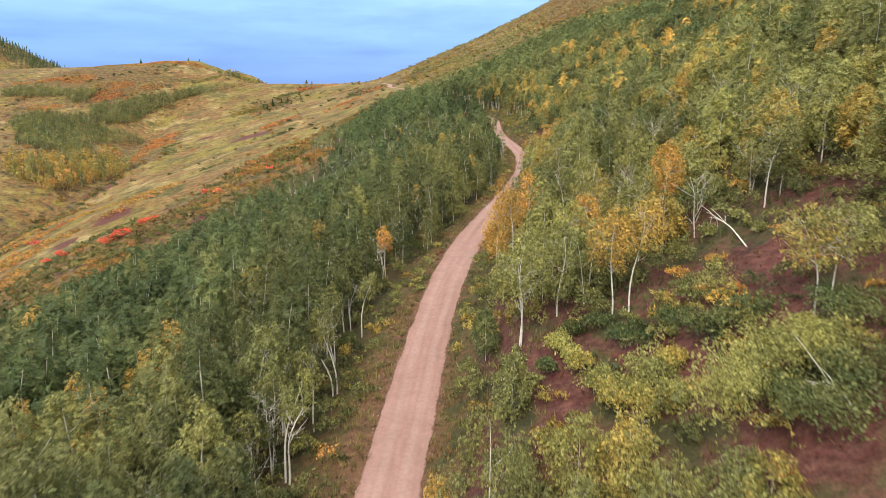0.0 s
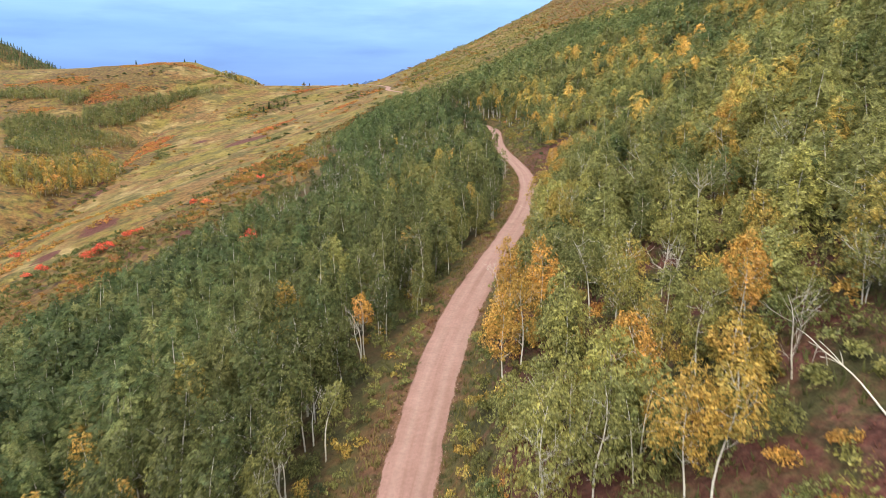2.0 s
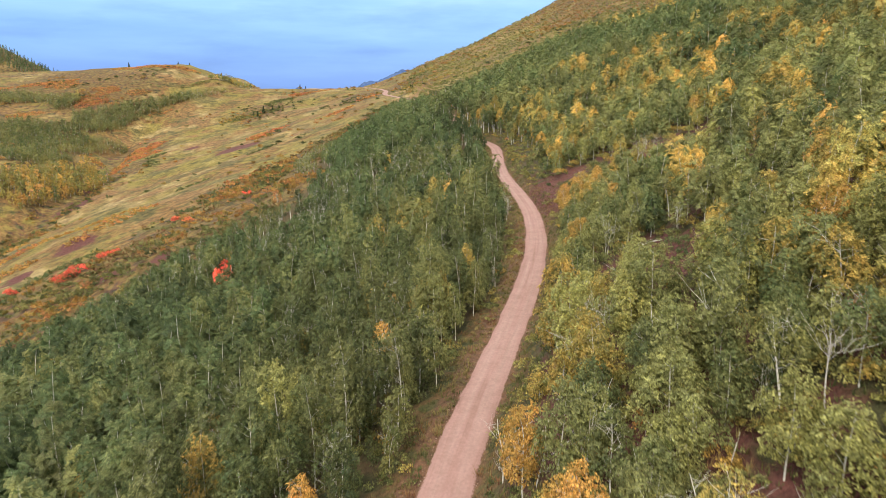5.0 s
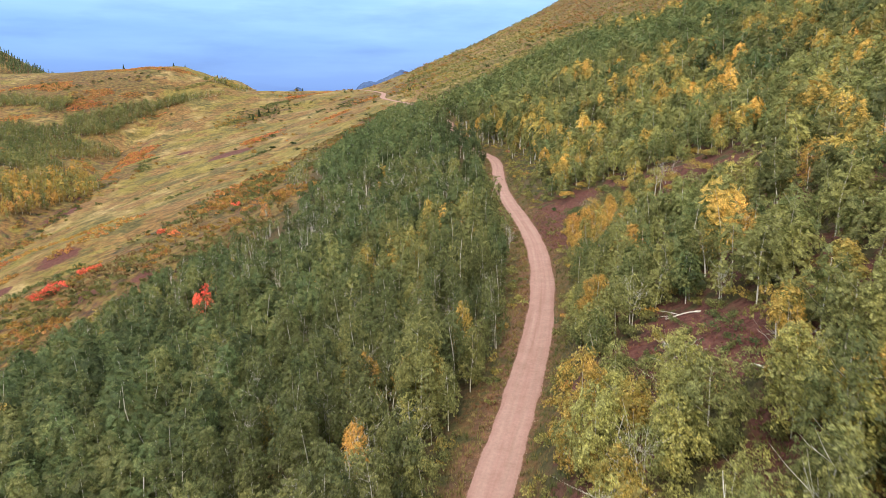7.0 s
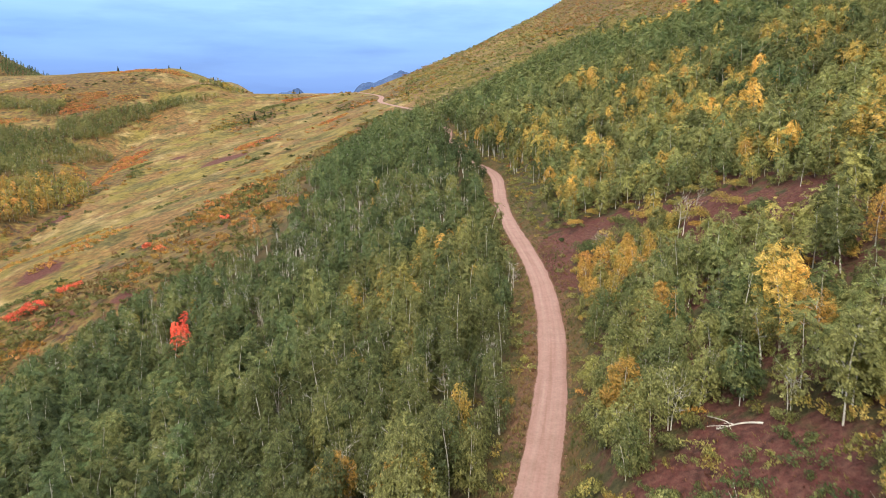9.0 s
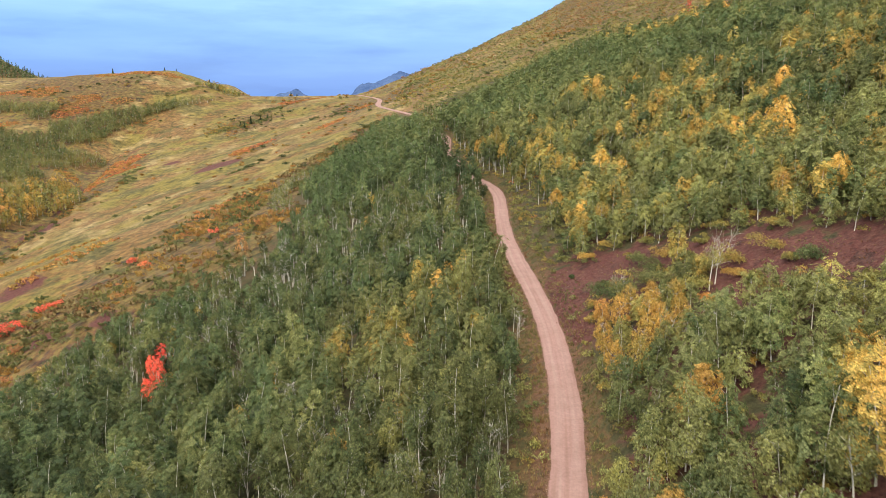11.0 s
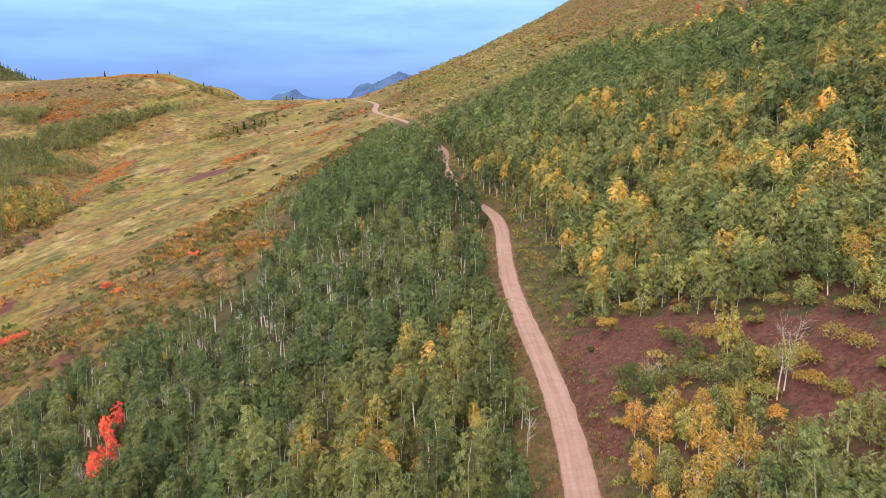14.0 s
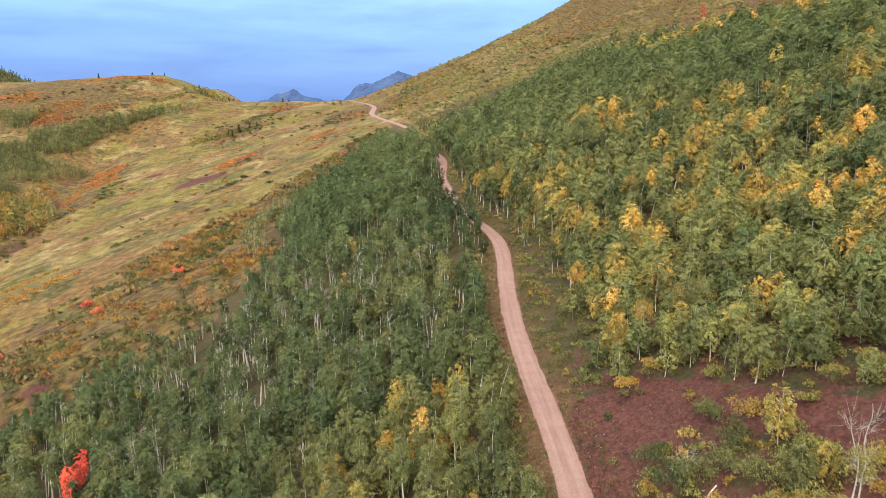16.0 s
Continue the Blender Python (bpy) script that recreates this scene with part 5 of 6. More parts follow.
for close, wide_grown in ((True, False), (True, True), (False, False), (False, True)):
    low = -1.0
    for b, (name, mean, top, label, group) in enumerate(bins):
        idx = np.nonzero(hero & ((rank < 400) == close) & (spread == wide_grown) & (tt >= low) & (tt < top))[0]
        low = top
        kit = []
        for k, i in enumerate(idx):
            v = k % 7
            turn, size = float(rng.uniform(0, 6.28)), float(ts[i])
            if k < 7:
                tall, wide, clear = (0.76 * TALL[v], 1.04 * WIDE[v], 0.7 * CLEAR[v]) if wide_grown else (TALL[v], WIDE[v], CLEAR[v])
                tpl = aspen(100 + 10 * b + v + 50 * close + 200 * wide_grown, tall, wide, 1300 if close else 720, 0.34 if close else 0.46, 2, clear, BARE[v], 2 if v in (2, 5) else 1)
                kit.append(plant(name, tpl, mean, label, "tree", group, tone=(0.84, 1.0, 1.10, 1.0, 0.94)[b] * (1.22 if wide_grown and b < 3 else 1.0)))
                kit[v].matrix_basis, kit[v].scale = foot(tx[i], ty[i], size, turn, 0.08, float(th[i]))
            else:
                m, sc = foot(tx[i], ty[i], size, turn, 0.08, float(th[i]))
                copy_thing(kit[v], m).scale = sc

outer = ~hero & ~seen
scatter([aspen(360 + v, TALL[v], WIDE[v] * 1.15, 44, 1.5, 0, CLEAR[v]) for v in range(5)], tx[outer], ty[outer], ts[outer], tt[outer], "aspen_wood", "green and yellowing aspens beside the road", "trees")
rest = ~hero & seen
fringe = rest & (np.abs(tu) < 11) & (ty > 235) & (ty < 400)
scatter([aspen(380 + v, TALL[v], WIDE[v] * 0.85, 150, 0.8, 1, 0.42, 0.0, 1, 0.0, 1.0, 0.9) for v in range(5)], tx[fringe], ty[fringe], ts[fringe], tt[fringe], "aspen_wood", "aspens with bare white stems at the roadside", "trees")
rest &= ~fringe
stemmy = rest & (tu < -8) & (ty > 222) & (ty < 312) & (tx > wood_edge(ty) + 10) & (rng.uniform(0, 1, len(tx)) < 0.5)
scatter([aspen(420 + v, TALL[v] * 1.08, WIDE[v] * 0.8, 150, 0.72, 2, 0.56, 0.15, 1 + v % 2, 0.0, 1.3, 1.05) for v in range(5)], tx[stemmy], ty[stemmy], ts[stemmy], tt[stemmy] + 0.03, "aspen_wood", "grey-green aspens with long pale stems in the wood", "trees", LEAF, tone=1.08)
rest &= ~stemmy
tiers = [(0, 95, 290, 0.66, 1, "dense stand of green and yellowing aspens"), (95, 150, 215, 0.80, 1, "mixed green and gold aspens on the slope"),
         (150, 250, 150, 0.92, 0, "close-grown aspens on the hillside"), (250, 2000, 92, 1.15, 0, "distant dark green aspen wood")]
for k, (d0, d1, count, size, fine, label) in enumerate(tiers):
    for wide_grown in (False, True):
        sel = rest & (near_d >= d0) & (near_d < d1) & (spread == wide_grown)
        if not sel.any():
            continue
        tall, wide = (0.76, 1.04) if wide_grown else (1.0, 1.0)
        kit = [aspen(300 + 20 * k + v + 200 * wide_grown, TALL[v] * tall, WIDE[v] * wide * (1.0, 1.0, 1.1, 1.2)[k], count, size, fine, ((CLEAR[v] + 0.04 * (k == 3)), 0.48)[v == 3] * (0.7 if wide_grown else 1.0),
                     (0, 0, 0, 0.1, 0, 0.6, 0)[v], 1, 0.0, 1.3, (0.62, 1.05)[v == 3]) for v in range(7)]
        # leaf tone by distance and side; dimmer below the road, standing in for shade
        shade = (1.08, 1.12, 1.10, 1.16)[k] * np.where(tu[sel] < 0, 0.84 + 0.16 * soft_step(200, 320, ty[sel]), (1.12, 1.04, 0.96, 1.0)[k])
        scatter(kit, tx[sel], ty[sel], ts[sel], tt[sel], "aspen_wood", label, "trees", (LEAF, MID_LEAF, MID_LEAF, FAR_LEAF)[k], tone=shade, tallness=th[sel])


# ---------------------------------------------------------------- stands beyond the gully
def grove(label, outline, step, tint, spread, tall, thin=0.0, seed=0):
    """A far stand of trees that fills an outline on the plan."""
    px, py = np.array(outline, float).T
    xs, ys = jittered(px.min() - 6, px.max() + 6, py.min() - 6, py.max() + 6, step, seed)
    inside = within_outline(xs, ys, outline, 5.0) + 0.30 * fractal(xs, ys, 14, 2, 91) > 0.5
    xs, ys = xs[inside], ys[inside]
    ti = np.clip(tint + 0.06 * fractal(xs, ys, 30, 2, 93) + rng.normal(0, spread, len(xs)), 0, 0.85)
    kit = [aspen(730 + v + seed, TALL[v], WIDE[v] * 1.45, 56, 1.25, 0, 0.16, thin) for v in range(5)]
    return scatter(kit, xs, ys, rng.uniform(0.75, 1.2, len(xs)) * tall, ti, "aspen_stand", label, "trees")


def stand_of(label, spots, step, tint, spread, tall, thin=0.0, wood=BARK):
    xs, ys, ti = [], [], []
    for cx, cy, ra, rb, turn in spots:
        px, py = jittered(-ra, ra, -rb, rb, step, int(abs(cx) + cy))
        inside = (px / ra) ** 2 + (py / rb) ** 2 < 1 + 0.35 * fractal(px + cx, py + cy, 9, 2, 91)
        px, py = px[inside], py[inside]
        c, s = math.cos(radians(turn)), math.sin(radians(turn))
        xs.append(cx + px * c - py * s)
        ys.append(cy + px * s + py * c)
    xs, ys = np.concatenate(xs), np.concatenate(ys)
    ti = np.clip(rng.normal(tint, spread, len(xs)), 0, 0.85)
    kit = [aspen(700 + v + int(100 * tint), TALL[v], WIDE[v] * 1.25, 60, 1.15, 0, 0.28, thin) for v in range(5)]
    return scatter(kit, xs, ys, rng.uniform(0.8, 1.2, len(xs)) * tall, ti, "aspen_stand", label, "trees", FAR_LEAF, wood)


grove("dull green aspen stand across the gully", [(-402, 830), (-391, 819), (-381, 832), (-365, 852), (-361, 881), (-356, 905), (-346, 928), (-333, 945), (-322, 952), (-326, 976), (-342, 968), (-354, 948), (-367, 934), (-384, 914), (-391, 890), (-412, 872), (-423, 859), (-419, 847)], 4.2, 0.13, 0.05, 1.2, 0.0, 1)
grove("pale thin aspens at the upper end of the stand", [(-330, 946), (-312, 959), (-286, 970), (-276, 984), (-290, 986), (-319, 980), (-336, 972)], 4.4, 0.20, 0.06, 0.95, 0.3, 4)
grove("dull green aspen stand high across the gully", [(-470, 893), (-445, 873), (-434, 879), (-437, 910), (-444, 919), (-477, 912), (-540, 925), (-560, 890), (-510, 880)], 4.4, 0.22, 0.08, 1.1, 0.0, 2)
grove("grey-green aspen stand in the side valley", [(-431, 824), (-419, 840), (-401, 827), (-382, 812), (-365, 800), (-384, 770), (-395, 745), (-440, 740), (-480, 790), (-470, 830)], 4.3, 0.16, 0.06, 1.15, 0.0, 5)
grove("pale thin aspen stand across the gully", [(-374, 808), (-344, 820), (-338, 802), (-358, 760), (-378, 730), (-396, 742), (-386, 772)], 4.2, 0.24, 0.07, 1.05, 0.2, 3)
grove("golden aspen stand beside the gully", [(-304, 546), (-299, 564), (-301, 600), (-294, 637), (-281, 632), (-314, 695), (-325, 702), (-338, 672), (-336, 640), (-350, 610), (-372, 600), (-350, 560)], 5.0, 0.44, 0.13, 1.40, 0.0, 6)
grove("dull green aspens beside the golden ones", [(-364, 650), (-347, 668), (-343, 700), (-357, 712), (-384, 735), (-420, 714), (-400, 660)], 5.0, 0.20, 0.10, 1.25, 0.0, 7)
stand_of("green and gold aspens near the saddle", [(-300, 1034, 22, 8, 5), (-276, 1030, 18, 7, -5)], 4.0, 0.38, 0.14, 1.15)
stand_of("bare-stemmed grey-green aspens at the wood's lower edge", [(-68, 392, 22, 5, 95), (-68, 425, 18, 5, 88), (-60, 362, 14, 4, 110)], 2.6, 0.15, 0.06, 0.80, 0.62, DEAD)


# dark conifers on the ridge beyond
bx, by = jittered(-960, -705, 1340, 1405, 5.0, 15)
inside = rng.uniform(0, 1, len(bx)) < 0.9
bx, by = bx[inside], by[inside]
scatter([(w, lf) for w, lf in [fir(60 + v, 11, 5.5, 26) for v in range(3)]], bx, by, rng.uniform(0.7, 1.3, len(bx)), np.zeros(len(bx)), "conifer_wood", "dark conifer wood on a distant ridge", "trees", NEEDLE, TWIG)

# ---------------------------------------------------------------- scrub, undergrowth, grass and stones
sx, sy = jittered(-300, -30, 205, 640, 2.5, 21)
keep = rng.uniform(0, 1, len(sx)) < 0.85 * scrub_at(sx, sy) * (0.62 + 0.7 * fractal(sx, sy, 22, 2, 101))
keep &= sx > -0.75 * sy - 30
sx, sy = sx[keep], sy[keep]
n = fractal(sx, sy, 26, 2, 111) + rng.normal(0, 0.25, len(sx))
kit = [(None, shrub(500 + v, (1.0, 1.4, 0.8, 1.8)[v], (2.6, 3.2, 2.4, 3.4)[v], 22, 0.95)) for v in range(4)]
rusty = n > 0.30
scatter(kit, sx[rusty], sy[rusty], rng.uniform(0.6, 1.3, rusty.sum()), np.clip(0.46 + 0.18 * n[rusty] + rng.normal(0, 0.10, rusty.sum()), 0, 0.8), "rusty_scrub", "rust and straw-coloured low scrub on the open slope", "shrubs", GRASS, GRASS)
scatter(kit, sx[~rusty], sy[~rusty], rng.uniform(0.7, 1.5, (~rusty).sum()), np.clip(np.where(fractal(sx[~rusty], sy[~rusty], 14, 2, 241) > 0.12, rng.normal(0.64, 0.13, (~rusty).sum()), rng.normal(0.27, 0.09, (~rusty).sum())), 0, 0.8), "green_scrub", "dark green, ochre and orange scrub on the open slope", "shrubs", tone=0.62)

mx, my = jittered(-520, 130, 470, 1080, 9.0, 23)
keep = rng.uniform(0, 1, len(mx)) < meadow_at(mx, my) * (0.10 + 0.75 * scrub_at(mx, my)) * np.where(fractal(mx, my, 40, 3, 121) > 0.22, 1.8, 0.03)
keep &= (mx > -0.7 * my + 10) & (np.abs(mx - road_x(my)) > 7)
mx, my = mx[keep], my[keep]
n = fractal(mx, my, 60, 2, 131)
mt = np.where(n < 0.0, rng.uniform(0.03, 0.28, len(mx)), rng.uniform(0.45, 0.80, len(mx)))
kit = [(None, shrub(520 + v, (1.6, 2.2, 1.3)[v], (4.5, 6.0, 4.0)[v], 30, 1.3)) for v in range(3)]
scatter(kit, mx, my, rng.uniform(0.6, 1.4, len(mx)), mt, "meadow_scrub", "scattered low scrub on the straw-coloured meadow", "shrubs", tone=0.62)

hx, hy = jittered(-40, 330, 440, 1060, 4.6, 25)
keep = (hx > road_x(hy) + 4.5) & (hy > wood_top(np.clip(hx, -30, 320)) - 5)
keep &= rng.uniform(0, 1, len(hx)) < 0.90 + 0.4 * fractal(hx, hy, 60, 2, 141)
hx, hy = hx[keep], hy[keep]
n = 0.35 * fractal(hx, hy, 60, 2, 151) + 0.45 * soft_step(70, 150, hx) + 0.30 * soft_step(640, 820, hy) + 0.45 * soft_step(26, 14, hx - road_x(hy)) + rng.normal(0, 0.16, len(hx))
kit = [(None, shrub(540 + v, (1.3, 1.9, 1.0)[v], (3.6, 4.4, 3.2)[v], 15, 1.15)) for v in range(3)]
rusty = n > 0.55
scatter(kit, hx[rusty], hy[rusty], rng.uniform(0.5, 1.1, rusty.sum()), np.clip(np.where(rng.uniform(0, 1, rusty.sum()) < 0.4, 0.42, 0.70) + rng.normal(0, 0.05, rusty.sum()), 0, 0.82), "rusty_hill_scrub", "rust-coloured scrub on the upper hillside", "shrubs", tone=0.55)
scatter(kit, hx[~rusty], hy[~rusty], rng.uniform(0.6, 1.25, (~rusty).sum()), np.clip(0.26 + 0.10 * fractal(hx[~rusty], hy[~rusty], 40, 2, 153) + rng.normal(0, 0.06, (~rusty).sum()), 0.05, 0.5), "green_hill_scrub", "olive green scrub on the upper hillside", "shrubs", tone=1.0)

ux, uy = jittered(-60, 75, 22, 480, 2.0, 27)
uu = ux - road_x(uy)
keep = rng.uniform(0, 1, len(ux)) < np.where(uu > 0, soft_step(2.4, 4.5, uu) * (0.95 - 0.45 * soft_step(90, 160, uy) * soft_step(9, 15, uu)), soft_step(-3.2, -5.0, uu) * 0.35) * (1 - 0.93 * soft_step(0.2, 0.6, soil_at(ux, uy)))
keep &= np.abs(uu) < np.where(uy > 262, 15, 46)
keep &= (uu > -20) | (uy < 200)
keep &= free_of(ux, uy, 0.9)
ux, uy = ux[keep], uy[keep]
n = fractal(ux, uy, 7, 2, 161)
ut = np.clip(np.where(n < 0.1, rng.uniform(0.10, 0.32, len(ux)), rng.uniform(0.28, 0.48, len(ux))) + 0.28 * (rng.uniform(0, 1, len(ux)) < 0.06), 0, 0.82)
kit = [(None, shrub(560 + v, (0.9, 1.3, 1.7, 0.7)[v], (1.7, 2.2, 2.4, 1.5)[v], 60, 0.42)) for v in range(4)]
scatter(kit, ux, uy, rng.uniform(0.6, 1.25, len(ux)), ut, "undergrowth", "leafy green and yellowing undergrowth between the trees", "shrubs", LEAF)


# low mixed shrubs on the red clearings
kx, ky = jittered(5, 32, 24, 118, 1.6, 51)
keep = (rng.uniform(0, 1, len(kx)) < 0.46 + 0.5 * fractal(kx, ky, 4, 2, 261)) & (soil_at(kx, ky) > 0.12) & free_of(kx, ky, 0.8) & (kx - road_x(ky) > 3.2)
kx, ky = kx[keep], ky[keep]
kt = np.clip(np.where(fractal(kx, ky, 5, 2, 271) < 0.05, rng.normal(0.10, 0.05, len(kx)), rng.normal(0.38, 0.07, len(kx))), 0, 0.7)
kit = [(None, shrub(690 + v, (0.8, 1.2, 0.6)[v], (1.9, 2.3, 1.6)[v], 150, 0.24, 7)) for v in range(3)]
scatter(kit, kx, ky, rng.uniform(0.6, 1.25, len(kx)), kt, "clearing_shrubs", "grey-green and yellow-green low shrubs on red soil", "shrubs", LEAF)

# leafy thicket on the near slope above the road
bx, by = jittered(3, 62, 22, 225, 2.1, 35)
bu = bx - road_x(by)
keep = (rng.uniform(0, 1, len(bx)) < 0.62 * soft_step(4, 7, bu)) & (soil_at(bx, by) < 0.3) & free_of(bx, by, 0.95) & (bx < 0.62 * by + 6) & ((by < 92) | (soil_at(bx, by) > 0.01))
bx, by = bx[keep], by[keep]
bt = np.clip(np.where(fractal(bx, by, 6, 2, 191) < 0.05, rng.uniform(0.08, 0.26, len(bx)), rng.uniform(0.24, 0.42, len(bx))), 0, 0.8)
kit = [(None, shrub(610 + v, (1.6, 2.2, 1.3, 2.6)[v], (2.2, 2.6, 2.0, 2.4)[v], 300, 0.24, 9)) for v in range(4)]
scatter(kit, bx, by, rng.uniform(0.7, 1.2, len(bx)), bt, "thicket", "leafy green and yellow thicket between young aspens", "shrubs", LEAF)

# dense patches of rust, ochre and dark green scrub on the far slopes
px, py, pt = [], [], []
FAR_PATCHES = [(-415, 908, 25, 9, 18, 0.70, 0.06), (-490, 967, 31, 20, -21, 0.69, 0.07), (-426, 953, 18, 11, 20, 0.69, 0.06), (-385, 950, 20, 8, 38, 0.70, 0.06), (-346, 918, 23, 4, 51, 0.70, 0.08), (-316, 774, 40, 15, -62, 0.69, 0.08),
    (-164, 674, 28, 10, 105, 0.69, 0.06), (-304, 706, 28, 9, -58, 0.72, 0.08), (-264, 681, 20, 9, -60, 0.16, 0.06), (-322, 728, 24, 12, -60, 0.62, 0.14), (-346, 742, 26, 9, -50, 0.56, 0.16), (-312, 782, 24, 14, 60, 0.76, 0.06), (-290, 735, 20, 9, 65, 0.74, 0.07), (-272, 715, 14, 7, 70, 0.10, 0.05), (-212, 862, 34, 17, 40, 0.20, 0.10), (-232, 838, 16, 8, 40, 0.34, 0.12), (-152, 672, 20, 9, 60, 0.80, 0.06), (-420, 905, 26, 10, 60, 0.78, 0.06), (-308, 765, 34, 12, 66, 0.72, 0.10), (-186, 975, 12, 10, 50, 0.80, 0.05),
    (-235, 850, 18, 9, 50, 0.50, 0.10), (-198, 925, 26, 12, 60, 0.14, 0.08), (-186, 968, 12, 8, 40, 0.74, 0.05), (-160, 990, 24, 8, 30, 0.70, 0.08), (-425, 930, 40, 9, 60, 0.72, 0.07),
    (-470, 850, 22, 8, 50, 0.72, 0.07)]
MEADOW_PATCHES = [(-400, 1060, 60, 16, 5, 0.68, 0.08), (-520, 970, 50, 12, 30, 0.70, 0.08), (-330, 1010, 30, 8, 40, 0.20, 0.10), (-130, 560, 18, 6, 52, 0.10, 0.06), (-150, 470, 14, 5, 55, 0.14, 0.08),
    (-105, 430, 22, 7, 60, 0.70, 0.06), (-88, 398, 18, 8, 62, 0.72, 0.06), (-170, 400, 26, 7, 52, 0.60, 0.10), (-200, 440, 30, 7, 52, 0.56, 0.10), (-120, 390, 14, 5, 55, 0.08, 0.05),
    (-230, 400, 26, 8, 52, 0.66, 0.08)]
LOWER_PATCHES = [(-340, 830, 20, 8, 70, 0.62, 0.08), (-210, 350, 30, 8, 52, 0.60, 0.08), (-190, 310, 26, 9, 50, 0.12, 0.06), (-240, 345, 26, 9, 50, 0.64, 0.08), (-260, 420, 30, 8, 52, 0.58, 0.10),
    (-165, 345, 20, 6, 52, 0.14, 0.06), (-215, 300, 30, 11, 45, 0.60, 0.10), (-250, 380, 20, 6, 50, 0.10, 0.06), (-95, 700, 26, 6, 58, 0.72, 0.07), (-75, 790, 24, 7, 60, 0.70, 0.08)]
for cx, cy, ra, rb, turn, tint, spread in FAR_PATCHES + MEADOW_PATCHES + LOWER_PATCHES:
    qx, qy = jittered(-ra, ra, -rb, rb, 2.6, int(abs(cx) + cy))
    inside = (qx / ra) ** 2 + (qy / rb) ** 2 < 0.85 + 0.6 * fractal(qx + cx, qy + cy, 7, 2, 251)
    qx, qy = qx[inside], qy[inside]
    c, s = math.cos(radians(turn)), math.sin(radians(turn))
    px.append(cx + qx * c - qy * s)
    py.append(cy + qx * s + qy * c)
    pt.append(np.clip(rng.normal(tint + 0.08 * (tint > 0.55), spread, len(qx)), 0.0, 0.89))
px, py, pt = np.concatenate(px), np.concatenate(py), np.concatenate(pt)
kit = [(None, shrub(680 + v, (0.9, 1.3, 0.7)[v], (3.4, 3.8, 3.0)[v], 13, 1.3)) for v in range(3)]
scatter(kit, px, py, rng.uniform(0.6, 1.2, len(px)), pt, "slope_scrub", "patches of rust, ochre and dark green scrub on the far slope", "shrubs", tone=np.where(pt < 0.32, 0.80, 0.76))

def tuft(seed, tall, blades):
    r = np.random.default_rng(seed)
    ang, rad = r.uniform(0, 6.28, blades), r.uniform(0.02, 0.22, blades)
    base = np.stack([np.cos(ang) * rad, np.sin(ang) * rad, 0 * rad], -1)
    tip = base * r.uniform(1.5, 2.6, (blades, 1)) + np.array([0, 0, 1]) * tall * r.uniform(0.6, 1.1, (blades, 1))
    across_v = np.stack([-np.sin(ang), np.cos(ang), 0 * ang], -1) * 0.034
    return None, (np.stack([base - across_v, base + across_v, tip], 1).reshape(-1, 3), np.arange(3 * blades).reshape(-1, 3))


vy = rng.uniform(24, 330, 7000)
vs = np.where(rng.uniform(0, 1, 7000) < 0.6, -1, 1)
vu = vs * (1.95 + np.abs(rng.normal(0, 1.7, 7000)))
keep = np.abs(vu) < 7.5
vx, vy, vu = (road_x(vy) + vu)[keep], vy[keep], vu[keep]
n = fractal(vx, vy, 5, 2, 171)
vt = np.clip(0.34 + 0.42 * n + 0.14 * (vu < 0) + rng.normal(0, 0.1, len(vx)), 0, 1)
kit = [tuft(580 + v, (0.24, 0.34, 0.20, 0.42)[v], 9) for v in range(4)]
scatter(kit, vx, vy, rng.uniform(0.6, 1.4, len(vx)), vt, "verge_grass", "dry olive and rust-coloured grass along the road", "grass", GRASS, GRASS)

# low green and yellowing shrubs along both verges
lx, ly = jittered(-16, 42, 24, 420, 1.5, 45)
lu = lx - road_x(ly)
keep = (np.abs(lu) > 2.5) & ((np.abs(lu) < 6.5) | ((lu < 0) & (lu > -11) & (ly < 84))) & (rng.uniform(0, 1, len(lx)) < 0.30 + 0.6 * fractal(lx, ly, 6, 2, 221)) & (soil_at(lx, ly) < 0.4) & free_of(lx, ly, 0.7)
lx, ly, lu = lx[keep], ly[keep], lu[keep]
lt = np.clip(np.where(rng.uniform(0, 1, len(lx)) < 0.22, rng.uniform(0.30, 0.46, len(lx)), rng.normal(0.20, 0.07, len(lx))) + 0.12 * ((rng.uniform(0, 1, len(lx)) < 0.15) & (lu < 0)), 0, 0.85)
kit = [(None, shrub(660 + v, (0.4, 0.6, 0.8)[v], (1.0, 1.4, 1.3)[v], 70, 0.24, 6)) for v in range(3)]
scatter(kit, lx, ly, rng.uniform(0.7, 1.3, len(lx)), lt, "verge_shrubs", "low dull green and yellowing shrubs along the road", "shrubs", LEAF)

# leafy growth between the road and the stems of the lower wood
lx, ly = jittered(-18, 4, 30, 135, 1.25, 49)
lu = lx - road_x(ly)
keep = (lu < -4.6) & (lu > -11.5) & (rng.uniform(0, 1, len(lx)) < (0.25 + 0.45 * soft_step(-5, -8, lu)) * (0.8 + 0.5 * fractal(lx, ly, 7, 2, 281))) & free_of(lx, ly, 0.6)
lx, ly = lx[keep], ly[keep]
lt = np.clip(rng.normal(0.20, 0.07, len(lx)) + 0.22 * (rng.uniform(0, 1, len(lx)) < 0.10), 0, 0.6)
kit = [(None, shrub(720 + v, (0.9, 1.4, 1.9)[v], (1.5, 1.7, 1.7)[v], 150, 0.24, 8)) for v in range(3)]
scatter(kit, lx, ly, rng.uniform(0.6, 1.2, len(lx)), lt, "roadside_thicket", "dull green leafy thicket at the foot of pale aspens", "shrubs", LEAF, tone=0.92)

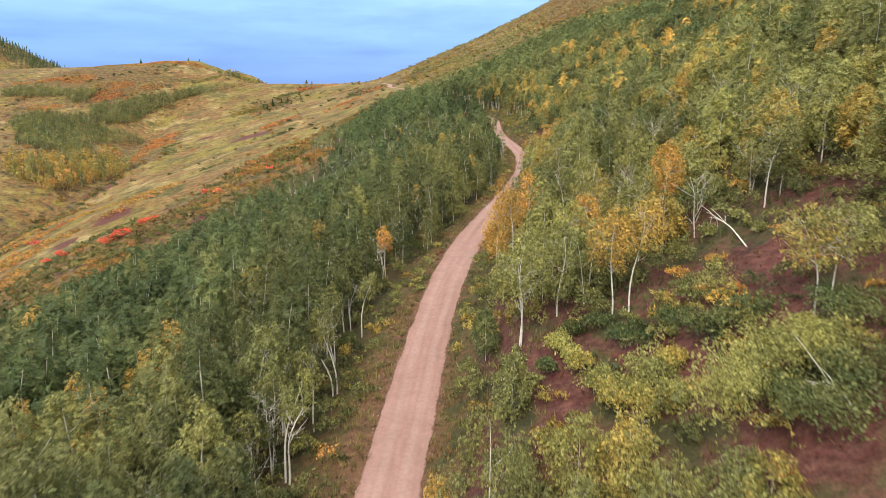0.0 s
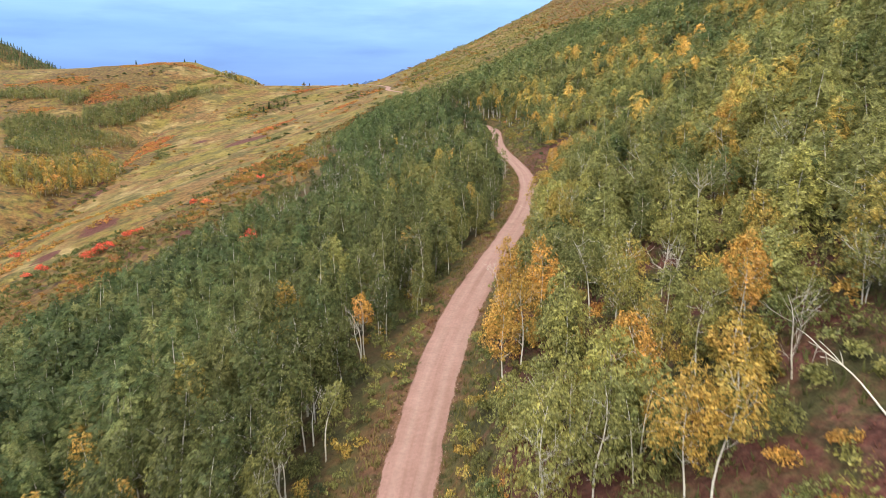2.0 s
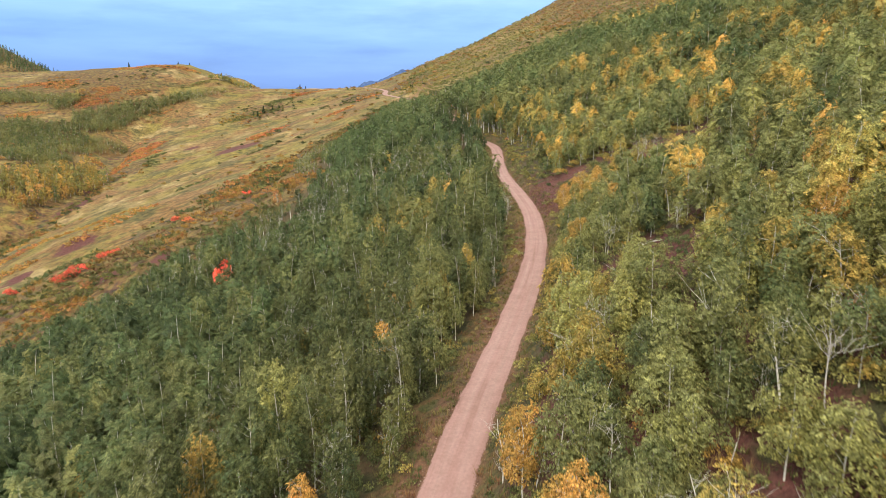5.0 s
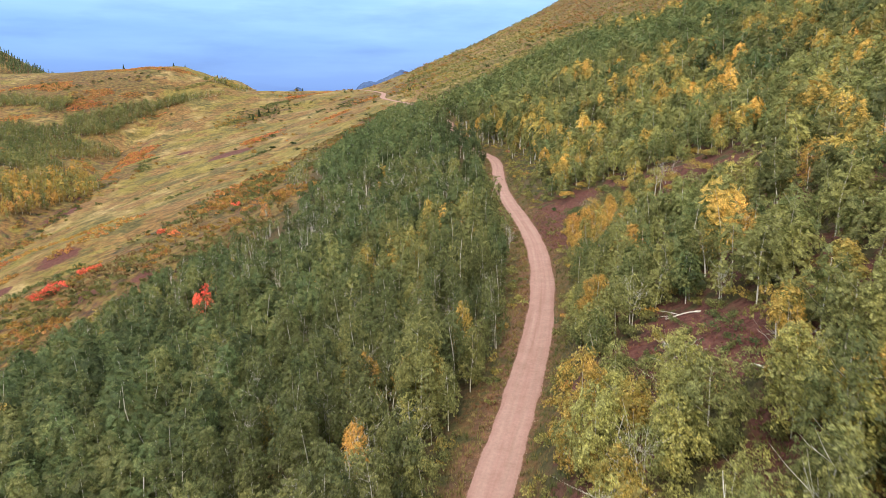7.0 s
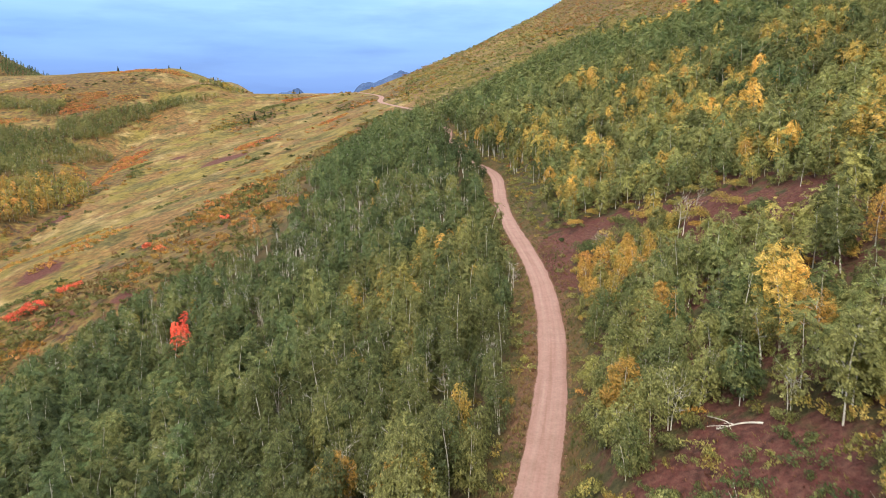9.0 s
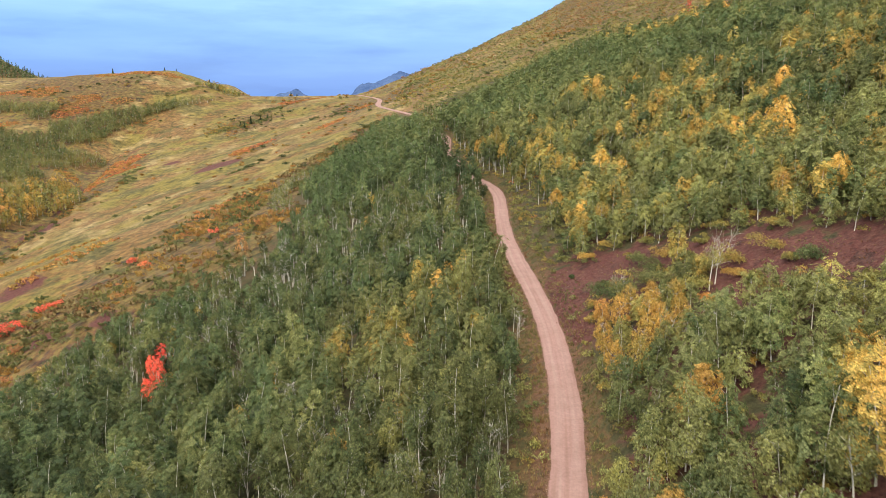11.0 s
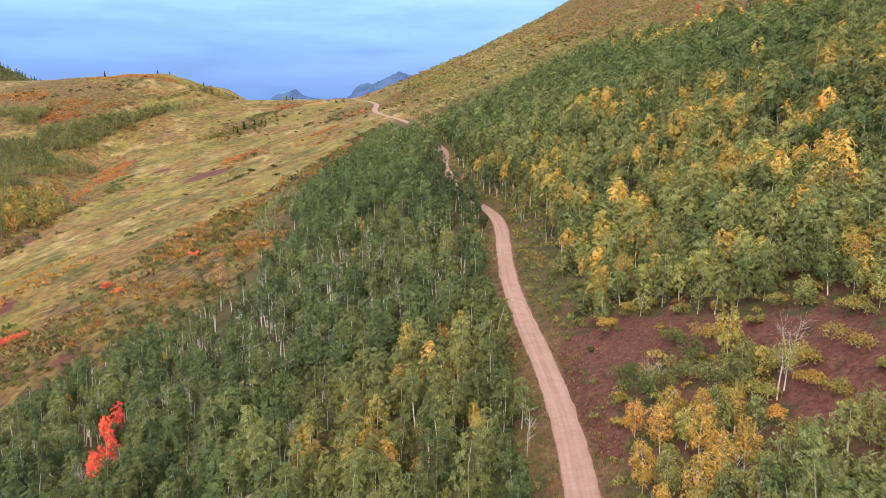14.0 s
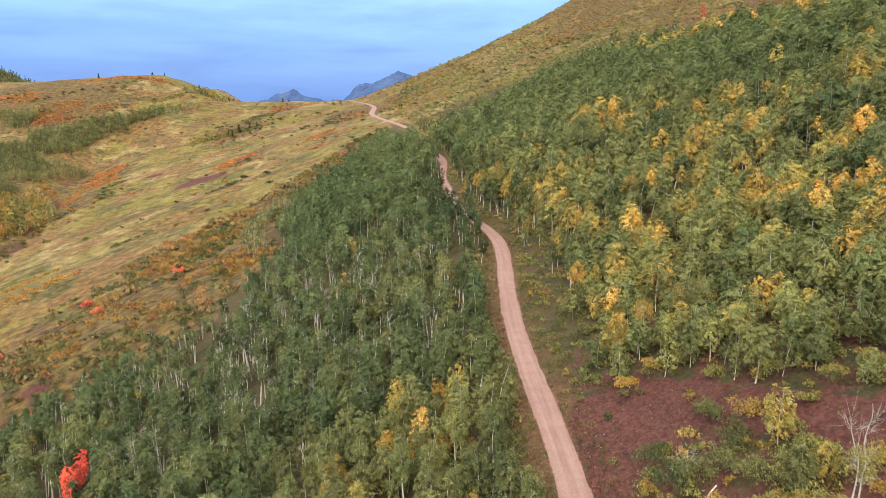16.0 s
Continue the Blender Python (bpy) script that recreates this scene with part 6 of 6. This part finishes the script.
# grass between the trees of the near slope
nx2, ny2 = jittered(2, 46, 22, 100, 0.72, 47)
keep = (nx2 - road_x(ny2) > 2.6) & (soil_at(nx2, ny2) < 0.35) & (nx2 < 0.64 * ny2 + 6) & (rng.uniform(0, 1, len(nx2)) < 0.85)
nx2, ny2 = nx2[keep], ny2[keep]
gt = np.clip(0.22 + 0.45 * fractal(nx2, ny2, 5, 2, 231) + rng.normal(0, 0.08, len(nx2)), 0, 0.7)
scatter([tuft(670 + v, (0.35, 0.5, 0.28)[v], 9) for v in range(3)], nx2, ny2, rng.uniform(0.7, 1.4, len(nx2)), gt, "slope_grass", "olive and straw grass between the near trees", "grass", GRASS, GRASS)

wx, wy = jittered(2, 56, 20, 210, 0.62, 29)
keep = rng.uniform(0, 1, len(wx)) < soft_step(0.25, 0.7, soil_at(wx, wy)) * 0.6
wx, wy = wx[keep], wy[keep]
wt = np.clip(np.where(fractal(wx, wy, 3, 2, 181) > 0.25, 0.45, 0.95) + rng.normal(0, 0.12, len(wx)), 0, 1)
scatter([tuft(590 + v, (0.2, 0.28, 0.15)[v], 7) for v in range(3)], wx, wy, rng.uniform(0.6, 1.3, len(wx)), wt, "clearing_weeds", "withered dark red weeds on the bare soil", "grass", GRASS, GRASS)


def pebble(seed):
    bm = bmesh.new()
    bmesh.ops.create_icosphere(bm, subdivisions=1, radius=0.5)
    r = np.random.default_rng(seed)
    v = np.array([q.co for q in bm.verts]) * r.uniform(0.7, 1.15, (len(bm.verts), 1)) * np.array([1, 0.8, 0.55])
    f = np.array([[q.index for q in p.verts] for p in bm.faces])
    bm.free()
    return (v, f), None


py = rng.uniform(24, 330, 2200)
pu = rng.choice([-1, 1], 2200) * (1.82 + np.abs(rng.normal(0, 0.30, 2200)))
cy = rng.uniform(168, 212, 420)
cu = 2.2 + rng.uniform(0, 1, 420) ** 1.6 * 9
qx, qy = np.concatenate([road_x(py) + pu, road_x(cy) + cu]), np.concatenate([py, cy])
ps = np.concatenate([rng.uniform(0.06, 0.17, 2200), rng.uniform(0.08, 0.30, 420)])
scatter([pebble(600 + v) for v in range(4)], qx, qy, ps, np.zeros(len(qx)), "roadside_stones", "pale reddish stones along the road and cut bank", "stones", STONE, STONE)
